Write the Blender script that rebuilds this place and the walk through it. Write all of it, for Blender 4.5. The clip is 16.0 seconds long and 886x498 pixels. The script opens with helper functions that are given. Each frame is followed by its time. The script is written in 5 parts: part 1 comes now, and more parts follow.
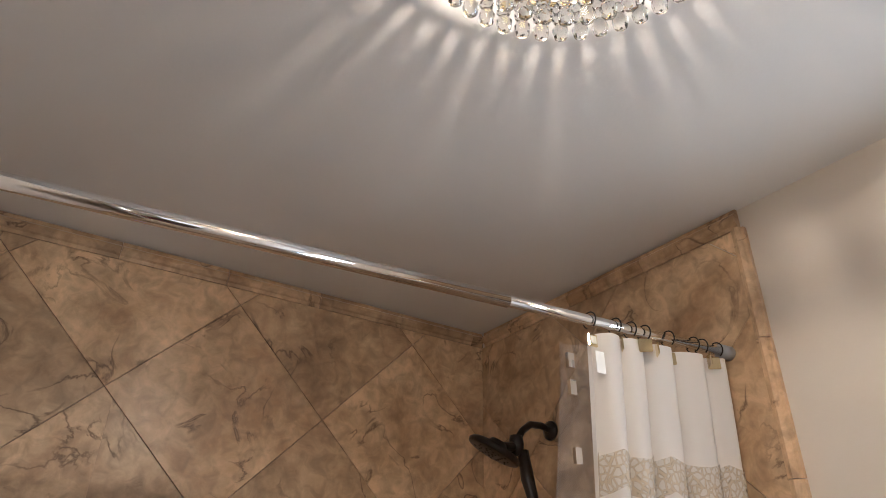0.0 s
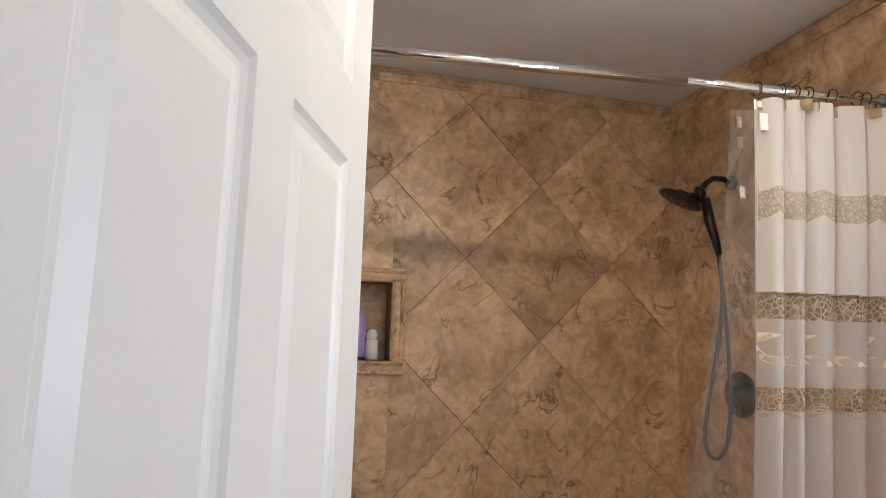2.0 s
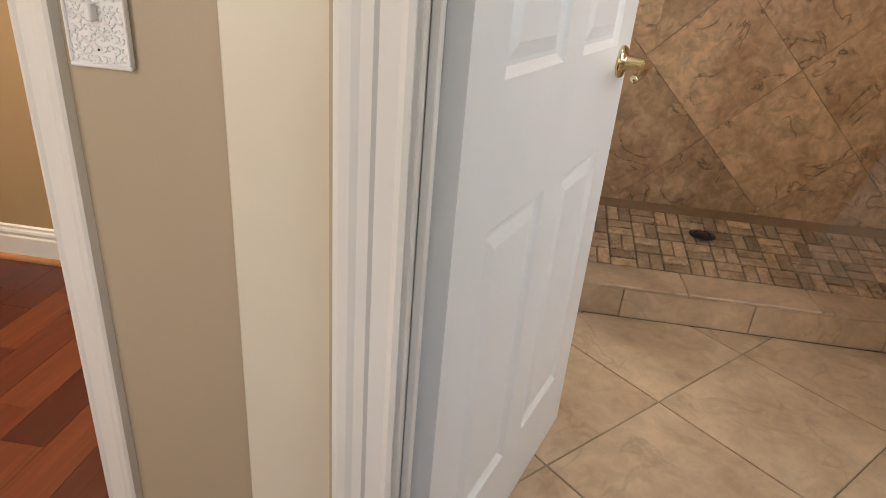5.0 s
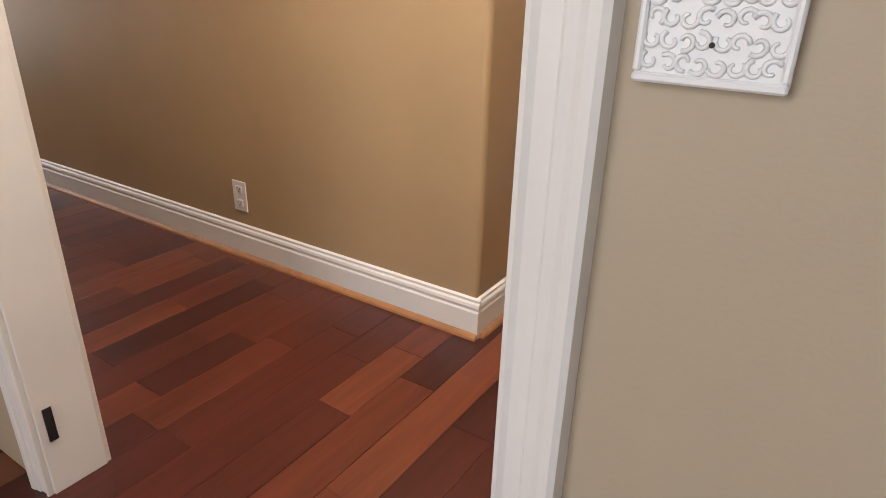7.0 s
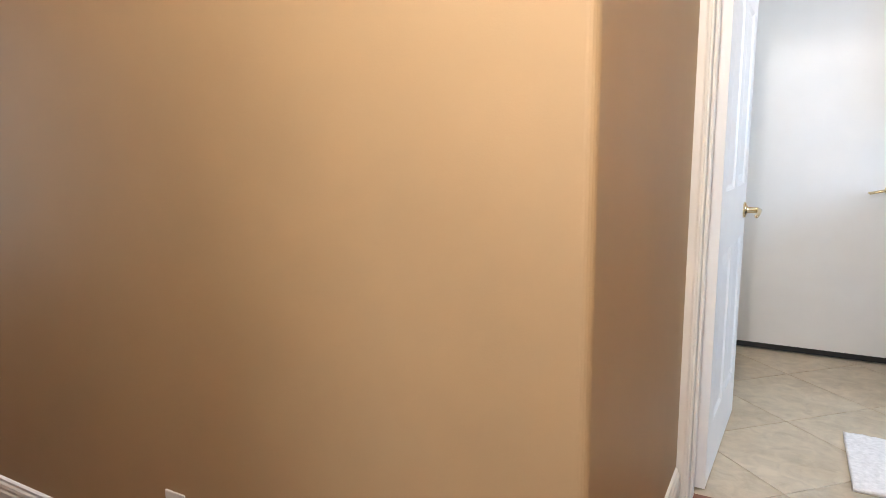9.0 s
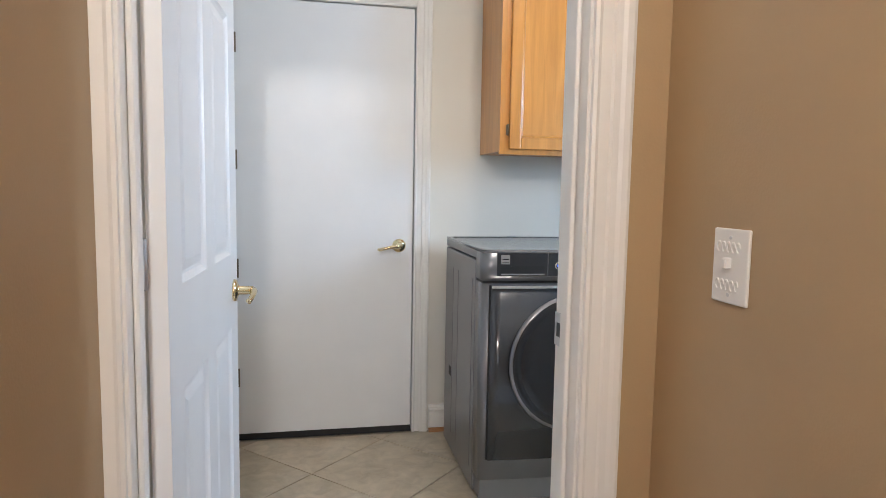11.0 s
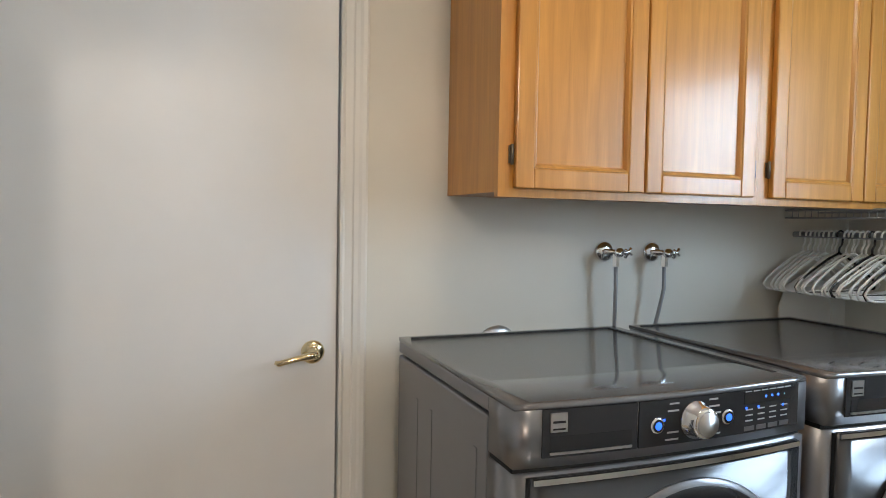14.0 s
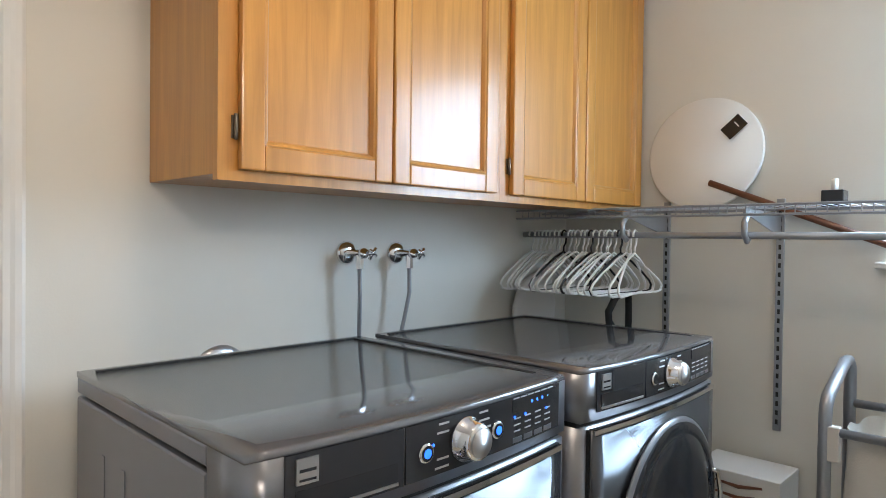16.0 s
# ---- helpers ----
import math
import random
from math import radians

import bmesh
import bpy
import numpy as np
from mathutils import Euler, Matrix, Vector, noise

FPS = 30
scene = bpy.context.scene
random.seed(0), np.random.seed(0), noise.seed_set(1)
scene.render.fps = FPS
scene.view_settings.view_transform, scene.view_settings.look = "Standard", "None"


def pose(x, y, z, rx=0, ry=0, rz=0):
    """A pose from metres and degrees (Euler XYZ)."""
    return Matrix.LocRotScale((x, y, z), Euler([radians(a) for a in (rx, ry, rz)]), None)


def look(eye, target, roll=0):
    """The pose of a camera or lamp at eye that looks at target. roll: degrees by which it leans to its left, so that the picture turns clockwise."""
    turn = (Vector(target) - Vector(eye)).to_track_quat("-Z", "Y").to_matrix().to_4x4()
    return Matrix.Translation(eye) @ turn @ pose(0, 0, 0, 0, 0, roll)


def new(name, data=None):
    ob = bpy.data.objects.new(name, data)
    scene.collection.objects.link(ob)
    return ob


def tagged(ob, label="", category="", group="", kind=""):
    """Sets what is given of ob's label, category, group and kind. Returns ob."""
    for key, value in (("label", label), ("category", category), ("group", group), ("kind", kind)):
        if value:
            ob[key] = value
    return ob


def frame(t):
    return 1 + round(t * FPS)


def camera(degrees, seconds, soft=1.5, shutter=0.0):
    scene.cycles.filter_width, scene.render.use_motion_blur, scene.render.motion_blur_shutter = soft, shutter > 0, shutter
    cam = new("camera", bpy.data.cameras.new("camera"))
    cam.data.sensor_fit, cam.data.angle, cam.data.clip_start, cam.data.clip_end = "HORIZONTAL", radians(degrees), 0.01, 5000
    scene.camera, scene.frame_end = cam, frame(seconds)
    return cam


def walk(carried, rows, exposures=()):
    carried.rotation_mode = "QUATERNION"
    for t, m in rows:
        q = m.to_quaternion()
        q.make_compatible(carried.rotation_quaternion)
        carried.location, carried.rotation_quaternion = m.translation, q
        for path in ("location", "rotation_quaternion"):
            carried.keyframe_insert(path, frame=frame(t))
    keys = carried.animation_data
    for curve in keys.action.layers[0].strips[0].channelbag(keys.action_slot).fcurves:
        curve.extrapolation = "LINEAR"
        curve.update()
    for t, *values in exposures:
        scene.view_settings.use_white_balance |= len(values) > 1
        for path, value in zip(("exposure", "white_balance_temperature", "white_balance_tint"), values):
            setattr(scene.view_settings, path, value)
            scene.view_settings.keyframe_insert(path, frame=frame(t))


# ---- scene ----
cam = camera(70.3, 16.0, 0.9)
PATH = [
    (0, (0.27, 0.334, 1.589), (1.208, 1.82, 2.545), 1.2),
    (0.5, (0.221, 0.223, 1.544), (1.239, 1.761, 2.318), 0.9),
    (1, (0.19, 0.069, 1.505), (1.236, 1.65, 2.144), 0.7),
    (1.5, (0.082, -0.006, 1.465), (0.85, 1.777, 1.945), 1.4),
    (2, (0.009, -0.083, 1.419), (0.521, 1.827, 1.715), 1.5),
    (2.5, (-0.025, -0.116, 1.327), (0.453, 1.826, 1.325), 1.3),
    (3, (0.097, -0.235, 1.171), (0.506, 1.703, 0.898), 0.4),
    (3.2, (0.099, -0.277, 1.161), (0.509, 1.638, 0.757), 0.6),
    (5.3, (-0.086, -0.563, 1.146), (-0.428, 1.206, 0.276), 4.3),
    (5.5, (-0.088, -0.536, 1.133), (-0.531, 1.211, 0.264), 3.6),
    (6, (-0.261, -0.369, 1.049), (-0.914, 1.32, 0.201), 2.5),
    (6.5, (-0.389, -0.245, 1.001), (-1.251, 1.362, 0.181), 1.6),
    (7, (-0.556, -0.161, 1.03), (-1.549, 1.381, 0.233), 1.5),
    (7.4, (-0.674, -0.1, 1.101), (-1.752, 1.41, 0.353), 0.5),
    (7.5, (-0.706, -0.1, 1.099), (-1.794, 1.419, 0.387), 0.3),
    (8, (-0.866, 0.013, 1.124), (-2.018, 1.56, 0.594), 0.0),
    (8.5, (-0.971, 0.18, 1.162), (-2.154, 1.744, 0.769), -0.5),
    (9, (-1.12, 0.356, 1.15), (-2.074, 2.087, 0.842), -0.5),
    (9.5, (-1.138, 0.478, 1.171), (-1.594, 2.406, 0.893), 0.7),
    (9.7, (-1.138, 0.585, 1.182), (-1.379, 2.551, 0.905), 0.7),
    (10, (-1.116, 0.764, 1.177), (-1.103, 2.749, 0.93), 0.9),
    (12.3, (-1.015, 1.911, 1.272), (-0.526, 3.844, 1.114), 1.1),
    (12.5, (-1.022, 1.992, 1.281), (-0.523, 3.923, 1.128), 1.2),
    (13, (-1.044, 2.221, 1.285), (-0.532, 4.151, 1.162), 1.0),
    (13.5, (-1.035, 2.4, 1.298), (-0.474, 4.317, 1.19), 1.0),
    (14, (-0.951, 2.589, 1.296), (-0.226, 4.452, 1.211), 1.0),
    (14.5, (-0.9, 2.724, 1.293), (-0.03, 4.524, 1.227), 1.0),
    (15, (-0.867, 2.852, 1.309), (0.184, 4.552, 1.254), 1.0),
    (15.5, (-0.832, 2.905, 1.296), (0.448, 4.441, 1.248), 1.0),
    (16, (-0.822, 2.833, 1.252), (0.605, 4.234, 1.221), 0.7),
]
EXPOSURES = [(0.0, -0.3, 6100, 10), (0.5, 0.1, 6100, 10), (1.5, 0.1, 6200, 10), (2.0, -0.1, 6300, 10), (2.5, 0.0, 6700, 10), (3.0, 0.05, 7100, 10), (5.5, 0.05, 6600, 10), (7.0, 0.15, 5900, 10), (8.0, 0.2, 6100, 10), (9.0, 0.15, 5800, 10), (9.5, -0.1, 5400, 10), (10.2, -0.15, 5400, 10), (12.5, -0.5, 6600, 10), (14.5, -0.64, 6400, 10), (16.0, -0.36, 6100, 10)]
walk(cam, [(t, look(eye, target, roll)) for t, eye, target, roll in PATH], EXPOSURES)


# ---- light ----
world = bpy.data.worlds.new("sky")
world.use_nodes = True
scene.world = world
wn = world.node_tree.nodes
sky = wn.new("ShaderNodeTexSky")
sky.sky_type, sky.sun_disc = "NISHITA", False
sky.sun_elevation, sky.sun_rotation = radians(38), radians(120)
wn["Background"].inputs[1].default_value = 0.12
world.node_tree.links.new(sky.outputs[0], wn["Background"].inputs[0])
sun = new("sun", bpy.data.lights.new("sun", "SUN"))
sun.data.energy, sun.data.angle, sun.data.color = 1.2, radians(10), (1, 0.95, 0.88)
sun.matrix_world = look((6, -3, 6), (0, 0, 0))


def area(name, eye, target, w, h, power, color):
    lamp = new(name, bpy.data.lights.new(name, "AREA"))
    lamp.data.shape, lamp.data.size, lamp.data.size_y = "RECTANGLE", w, h
    lamp.data.energy, lamp.data.color = power, color
    lamp.matrix_world = look(eye, target)
    return lamp


DAY = (0.80, 0.90, 1.0)
WARM = (1.0, 0.83, 0.64)
area("daylight_bath", (1.67, 0.44, 1.56), (0, 0.7, 1.3), 0.36, 1.0, 12, DAY)
area("daylight_laundry", (1.522, 2.91, 1.62), (0.0, 3.5, 1.0), 0.55, 0.80, 42, (0.60, 0.80, 1.0))
area("daylight_corridor", (0.5, -1.72, 1.5), (0.2, 0, 1.1), 1.3, 1.3, 6.5, (0.96, 0.94, 0.96))
# fill added to brighten the tan wall, from an assumed opening out of view
area("vestibule_fill", (-1.25, -1.72, 1.5), (-1.3, 0.4, 1.0), 1.0, 1.3, 24, (1.0, 0.91, 0.83))
# added fill through an assumed opening at the unseen end of the hall
area("hall_end_fill", (-5.42, 0.86, 1.3), (-1, 0.9, 1.0), 0.8, 1.6, 12, (1, 0.93, 0.84))


def bulb_light(name, at, power, radius, color=WARM):
    lamp_ob = new(name, bpy.data.lights.new(name, "POINT"))
    lamp_ob.data.energy, lamp_ob.data.color, lamp_ob.data.shadow_soft_size = power, color, radius
    lamp_ob.location = at
    return lamp_ob


bulb_light("chandelier_light", (0.652, 0.640, 2.315), 17, 0.012, (1.0, 0.86, 0.71))
# fill light added to brighten the hall; no such lamp is in view
bulb_light("hall_fill_light", (-1.30, 0.70, 2.33), 98, 0.09, (1.0, 0.88, 0.74))
# warm fill added for the laundry, placed at an assumed ceiling fixture
bulb_light("laundry_fill_light", (-0.2, 3.2, 2.33), 21, 0.09)

# ---- materials ----
def material(name, base, rough=0.5, metal=0.0, var=0.0, scale=8.0, bump=0.0, bump_scale=60.0, stretch=(1, 1, 1), rand=0.0, spec=None):
    """Principled surface with mottling at one scale, fine relief at another, and a shift from piece to piece."""
    m = bpy.data.materials.new(name)
    m.use_nodes = True
    nt = m.node_tree
    n, ln = nt.nodes, nt.links.new
    p = n["Principled BSDF"]
    p.inputs["Base Color"].default_value = (*base, 1)
    p.inputs["Roughness"].default_value = rough
    p.inputs["Metallic"].default_value = metal
    if spec is not None:
        p.inputs["Specular IOR Level"].default_value = spec
    tc = n.new("ShaderNodeTexCoord")
    mp = n.new("ShaderNodeMapping")
    mp.inputs["Scale"].default_value = stretch
    ln(tc.outputs["Object"], mp.inputs[0])
    if var or rand:
        nz = n.new("ShaderNodeTexNoise")
        nz.inputs["Scale"].default_value, nz.inputs["Detail"].default_value = scale, 6
        ln(mp.outputs[0], nz.inputs["Vector"])
        mr = n.new("ShaderNodeMapRange")
        mr.inputs["From Min"].default_value, mr.inputs["From Max"].default_value = 0.3, 0.7
        mr.inputs["To Min"].default_value, mr.inputs["To Max"].default_value = 1 - var, 1 + var
        ln(nz.outputs[0], mr.inputs[0])
        oi = n.new("ShaderNodeObjectInfo")
        mo = n.new("ShaderNodeMapRange")
        mo.inputs["To Min"].default_value, mo.inputs["To Max"].default_value = 1 - rand, 1 + rand
        ln(oi.outputs["Random"], mo.inputs[0])
        mu = n.new("ShaderNodeMath")
        mu.operation = "MULTIPLY"
        ln(mr.outputs[0], mu.inputs[0]), ln(mo.outputs[0], mu.inputs[1])
        hv = n.new("ShaderNodeHueSaturation")
        hv.inputs["Color"].default_value = (*base, 1)
        ln(mu.outputs[0], hv.inputs["Value"])
        ln(hv.outputs[0], p.inputs["Base Color"])
    if bump:
        nb = n.new("ShaderNodeTexNoise")
        nb.inputs["Scale"].default_value, nb.inputs["Detail"].default_value = bump_scale, 4
        ln(mp.outputs[0], nb.inputs["Vector"])
        bp = n.new("ShaderNodeBump")
        bp.inputs["Strength"].default_value, bp.inputs["Distance"].default_value = bump, 0.004
        ln(nb.outputs[0], bp.inputs["Height"])
        ln(bp.outputs[0], p.inputs["Normal"])
    return m


def stone(name, light, dark, vein, rough=0.35, scale=3.0, rand=0.18, veins=0.8, clouds=(0.74, 1.12)):
    """Travertine: cloudy beds in two tones, sharp brown veins and pits, each tile cut from another place."""
    m = bpy.data.materials.new(name)
    m.use_nodes = True
    nt = m.node_tree
    n, ln = nt.nodes, nt.links.new
    p = n["Principled BSDF"]
    p.inputs["Roughness"].default_value = rough
    tc, oi = n.new("ShaderNodeTexCoord"), n.new("ShaderNodeObjectInfo")
    sc = n.new("ShaderNodeVectorMath")
    sc.operation = "SCALE"
    sc.inputs[0].default_value = (7.3, 3.1, 5.7)
    ln(oi.outputs["Random"], sc.inputs["Scale"])
    ad = n.new("ShaderNodeVectorMath")
    ln(tc.outputs["Object"], ad.inputs[0]), ln(sc.outputs[0], ad.inputs[1])
    big = n.new("ShaderNodeTexNoise")
    big.inputs["Scale"].default_value, big.inputs["Detail"].default_value, big.inputs["Distortion"].default_value = scale, 10, 0.35
    big.inputs["Roughness"].default_value = 0.68
    ln(ad.outputs[0], big.inputs["Vector"])
    cr = n.new("ShaderNodeValToRGB")
    cr.color_ramp.elements[0].position, cr.color_ramp.elements[0].color = 0.34, (*dark, 1)
    cr.color_ramp.elements[1].position, cr.color_ramp.elements[1].color = 0.62, (*light, 1)
    ln(big.outputs[0], cr.inputs[0])
    wv = n.new("ShaderNodeTexNoise")
    wv.inputs["Scale"].default_value, wv.inputs["Detail"].default_value, wv.inputs["Distortion"].default_value = scale * 1.1, 10, 1.1
    ln(ad.outputs[0], wv.inputs["Vector"])
    line = n.new("ShaderNodeValToRGB")
    e = line.color_ramp.elements
    e[0].position, e[0].color = 0.478, (0, 0, 0, 1)
    e[1].position, e[1].color = 0.5, (1, 1, 1, 1)
    x = e.new(0.522)
    x.color = (0, 0, 0, 1)
    ln(wv.outputs[0], line.inputs[0])
    gate = n.new("ShaderNodeTexNoise")
    gate.inputs["Scale"].default_value = scale * 1.1
    ln(ad.outputs[0], gate.inputs["Vector"])
    gr = n.new("ShaderNodeMapRange")
    gr.inputs["From Min"].default_value, gr.inputs["From Max"].default_value = 0.47, 0.58
    gr.inputs["To Max"].default_value = veins
    ln(gate.outputs[0], gr.inputs[0])
    mu = n.new("ShaderNodeMath")
    mu.operation = "MULTIPLY"
    ln(line.outputs[0], mu.inputs[0]), ln(gr.outputs[0], mu.inputs[1])
    mx = n.new("ShaderNodeMix")
    mx.data_type = "RGBA"
    ln(mu.outputs[0], mx.inputs["Factor"]), ln(cr.outputs[0], mx.inputs[6])
    mx.inputs[7].default_value = (*vein, 1)
    mo = n.new("ShaderNodeMapRange")
    mo.inputs["To Min"].default_value, mo.inputs["To Max"].default_value = 1 - rand, 1 + rand
    ln(oi.outputs["Random"], mo.inputs[0])
    cloud = n.new("ShaderNodeTexNoise")
    cloud.inputs["Scale"].default_value, cloud.inputs["Detail"].default_value, cloud.inputs["Distortion"].default_value = scale * 4.5, 8, 0.9
    ln(ad.outputs[0], cloud.inputs["Vector"])
    cm = n.new("ShaderNodeMapRange")
    cm.inputs["From Min"].default_value, cm.inputs["From Max"].default_value = 0.32, 0.62
    cm.inputs["To Min"].default_value, cm.inputs["To Max"].default_value = clouds
    ln(cloud.outputs[0], cm.inputs[0])
    tone = n.new("ShaderNodeMath")
    tone.operation = "MULTIPLY"
    ln(mo.outputs[0], tone.inputs[0]), ln(cm.outputs[0], tone.inputs[1])
    hv = n.new("ShaderNodeHueSaturation")
    ln(tone.outputs[0], hv.inputs["Value"]), ln(mx.outputs[2], hv.inputs["Color"])
    ln(hv.outputs[0], p.inputs["Base Color"])
    bp = n.new("ShaderNodeBump")
    bp.inputs["Strength"].default_value, bp.inputs["Distance"].default_value = 0.35, 0.003
    bp.invert = True
    ln(mu.outputs[0], bp.inputs["Height"])
    ln(bp.outputs[0], p.inputs["Normal"])
    return m


def timber(name, stops, rough, along, grain=26.0, rand_tone=True, coat=0.0, swing=(0.72, 1.28)):
    """Wood with grain drawn out along one axis; the tone goes from piece to piece through the stops."""
    m = bpy.data.materials.new(name)
    m.use_nodes = True
    nt = m.node_tree
    n, ln = nt.nodes, nt.links.new
    p = n["Principled BSDF"]
    p.inputs["Roughness"].default_value, p.inputs["Coat Weight"].default_value = rough, coat
    p.inputs["Coat Roughness"].default_value = 0.15
    tc, oi = n.new("ShaderNodeTexCoord"), n.new("ShaderNodeObjectInfo")
    mp = n.new("ShaderNodeMapping")
    mp.inputs["Scale"].default_value = tuple(0.06 if i == along else 1.0 for i in range(3))
    sc = n.new("ShaderNodeVectorMath")
    sc.operation = "SCALE"
    sc.inputs[0].default_value = (3.7, 5.3, 4.1)
    ln(oi.outputs["Random"], sc.inputs["Scale"])
    ad = n.new("ShaderNodeVectorMath")
    ln(tc.outputs["Object"], ad.inputs[0]), ln(sc.outputs[0], ad.inputs[1])
    ln(ad.outputs[0], mp.inputs[0])
    nz = n.new("ShaderNodeTexNoise")
    nz.inputs["Scale"].default_value, nz.inputs["Detail"].default_value, nz.inputs["Distortion"].default_value = grain, 7, 0.8
    ln(mp.outputs[0], nz.inputs["Vector"])
    fine = n.new("ShaderNodeTexNoise")
    fine.inputs["Scale"].default_value, fine.inputs["Detail"].default_value = grain * 9, 3
    ln(mp.outputs[0], fine.inputs["Vector"])
    tone = n.new("ShaderNodeValToRGB")
    e = tone.color_ramp.elements
    e[0].color, e[1].color = (*stops[0], 1), (*stops[-1], 1)
    for i, c in enumerate(stops[1:-1], 1):
        k = e.new(i / (len(stops) - 1))
        k.color = (*c, 1)
    if rand_tone:
        ln(oi.outputs["Random"], tone.inputs[0])
    else:
        ln(nz.outputs[0], tone.inputs[0])
    av = n.new("ShaderNodeMath")
    av.operation = "MULTIPLY_ADD"
    av.inputs[1].default_value = 0.35
    ln(fine.outputs[0], av.inputs[0]), ln(nz.outputs[0], av.inputs[2])
    mr = n.new("ShaderNodeMapRange")
    mr.inputs["From Min"].default_value, mr.inputs["From Max"].default_value = 0.45, 0.9
    mr.inputs["To Min"].default_value, mr.inputs["To Max"].default_value = swing
    ln(av.outputs[0], mr.inputs[0])
    hv = n.new("ShaderNodeHueSaturation")
    ln(mr.outputs[0], hv.inputs["Value"]), ln(tone.outputs[0], hv.inputs["Color"])
    ln(hv.outputs[0], p.inputs["Base Color"])
    bp = n.new("ShaderNodeBump")
    bp.inputs["Strength"].default_value, bp.inputs["Distance"].default_value = 0.12, 0.001
    ln(av.outputs[0], bp.inputs["Height"])
    ln(bp.outputs[0], p.inputs["Normal"])
    return m


def cloth(name, base, opacity, rough=0.9, holes=0.0, hole_scale=130.0):
    """Woven sheet; part of the light goes through, and lace has holes."""
    m = bpy.data.materials.new(name)
    m.use_nodes = True
    nt = m.node_tree
    n, ln = nt.nodes, nt.links.new
    p = n["Principled BSDF"]
    p.inputs["Base Color"].default_value, p.inputs["Roughness"].default_value = (*base, 1), rough
    tr, tl = n.new("ShaderNodeBsdfTransparent"), n.new("ShaderNodeBsdfTranslucent")
    tl.inputs[0].default_value = (*base, 1)
    m1, m2 = n.new("ShaderNodeMixShader"), n.new("ShaderNodeMixShader")
    m1.inputs[0].default_value = 0.35
    ln(p.outputs[0], m1.inputs[1]), ln(tl.outputs[0], m1.inputs[2])
    ln(tr.outputs[0], m2.inputs[1]), ln(m1.outputs[0], m2.inputs[2])
    m2.inputs[0].default_value = opacity
    if holes:
        tc, vo = n.new("ShaderNodeTexCoord"), n.new("ShaderNodeTexVoronoi")
        vo.feature = "DISTANCE_TO_EDGE"
        vo.inputs["Scale"].default_value = hole_scale
        ln(tc.outputs["UV"], vo.inputs["Vector"])
        mr = n.new("ShaderNodeMapRange")
        mr.inputs["From Min"].default_value, mr.inputs["From Max"].default_value = 0.06, 0.12
        mr.inputs["To Min"].default_value, mr.inputs["To Max"].default_value = opacity, opacity * (1 - holes)
        ln(vo.outputs[0], mr.inputs[0])
        ln(mr.outputs[0], m2.inputs[0])
    ln(m2.outputs[0], n["Material Output"].inputs[0])
    return m


def glow(name, color, strength):
    m = bpy.data.materials.new(name)
    m.use_nodes = True
    p = m.node_tree.nodes["Principled BSDF"]
    p.inputs["Base Color"].default_value = (*color, 1)
    p.inputs["Emission Color"].default_value, p.inputs["Emission Strength"].default_value = (*color, 1), strength
    return m


def clear(name, color, rough=0.02, ior=1.45):
    m = material(name, color, rough)
    m.node_tree.nodes["Principled BSDF"].inputs["Transmission Weight"].default_value = 1
    m.node_tree.nodes["Principled BSDF"].inputs["IOR"].default_value = ior
    return m


M_BATHWALL = material("bath_paint", (0.70, 0.62, 0.54), 0.6, var=0.04, scale=3, bump=0.06, bump_scale=180)
M_CEIL = material("ceiling_paint", (0.70, 0.67, 0.64), 0.8, var=0.03, scale=2, bump=0.08, bump_scale=120)
M_TAN = material("tan_paint", (0.46, 0.38, 0.27), 0.55, var=0.04, scale=2.5, bump=0.08, bump_scale=220)
M_BROWN = material("ochre_paint", (0.405, 0.283, 0.152), 0.5, var=0.05, scale=2.2, bump=0.08, bump_scale=220)
M_LAUNDRY = material("cream_paint", (0.72, 0.69, 0.62), 0.6, var=0.03, scale=2.2, bump=0.06, bump_scale=180)
M_TRIM = material("trim_paint", (0.78, 0.76, 0.72), 0.3, var=0.03, scale=6, bump=0.04, bump_scale=90)
M_CREAM = material("jamb_paint", (0.74, 0.68, 0.56), 0.35, var=0.03, scale=5, bump=0.05, bump_scale=80)
M_DOOR = material("door_paint", (0.80, 0.80, 0.80), 0.35, var=0.02, scale=5, bump=0.03, bump_scale=150)
M_TILE = stone("travertine", (0.64, 0.445, 0.275), (0.39, 0.238, 0.13), (0.12, 0.065, 0.035), scale=5.0, rand=0.19)
M_FTILE = stone("floor_travertine", (0.60, 0.46, 0.32), (0.42, 0.30, 0.20), (0.20, 0.14, 0.09), 0.3, rand=0.06, veins=0.3, clouds=(0.88, 1.08))
M_MOSAIC = stone("mosaic_travertine", (0.52, 0.38, 0.25), (0.30, 0.195, 0.12), (0.12, 0.08, 0.05), 0.4, scale=9, rand=0.35)
M_GROUT = material("grout", (0.24, 0.155, 0.09), 0.85, var=0.1, scale=20, bump=0.2)
M_FGROUT = material("floor_grout", (0.24, 0.19, 0.13), 0.85, var=0.1, scale=20, bump=0.2)
M_LGROUT = material("laundry_grout", (0.44, 0.37, 0.27), 0.85, var=0.1, scale=20, bump=0.2)
M_LTILE = stone("laundry_tile", (0.52, 0.45, 0.34), (0.40, 0.33, 0.23), (0.25, 0.2, 0.14), 0.3, rand=0.05, veins=0.12, clouds=(0.86, 1.10))
M_WOOD = timber("red_hardwood", [(0.048, 0.010, 0.007), (0.072, 0.015, 0.009), (0.092, 0.020, 0.011), (0.115, 0.027, 0.013), (0.165, 0.046, 0.019)], 0.3, 1, 30)
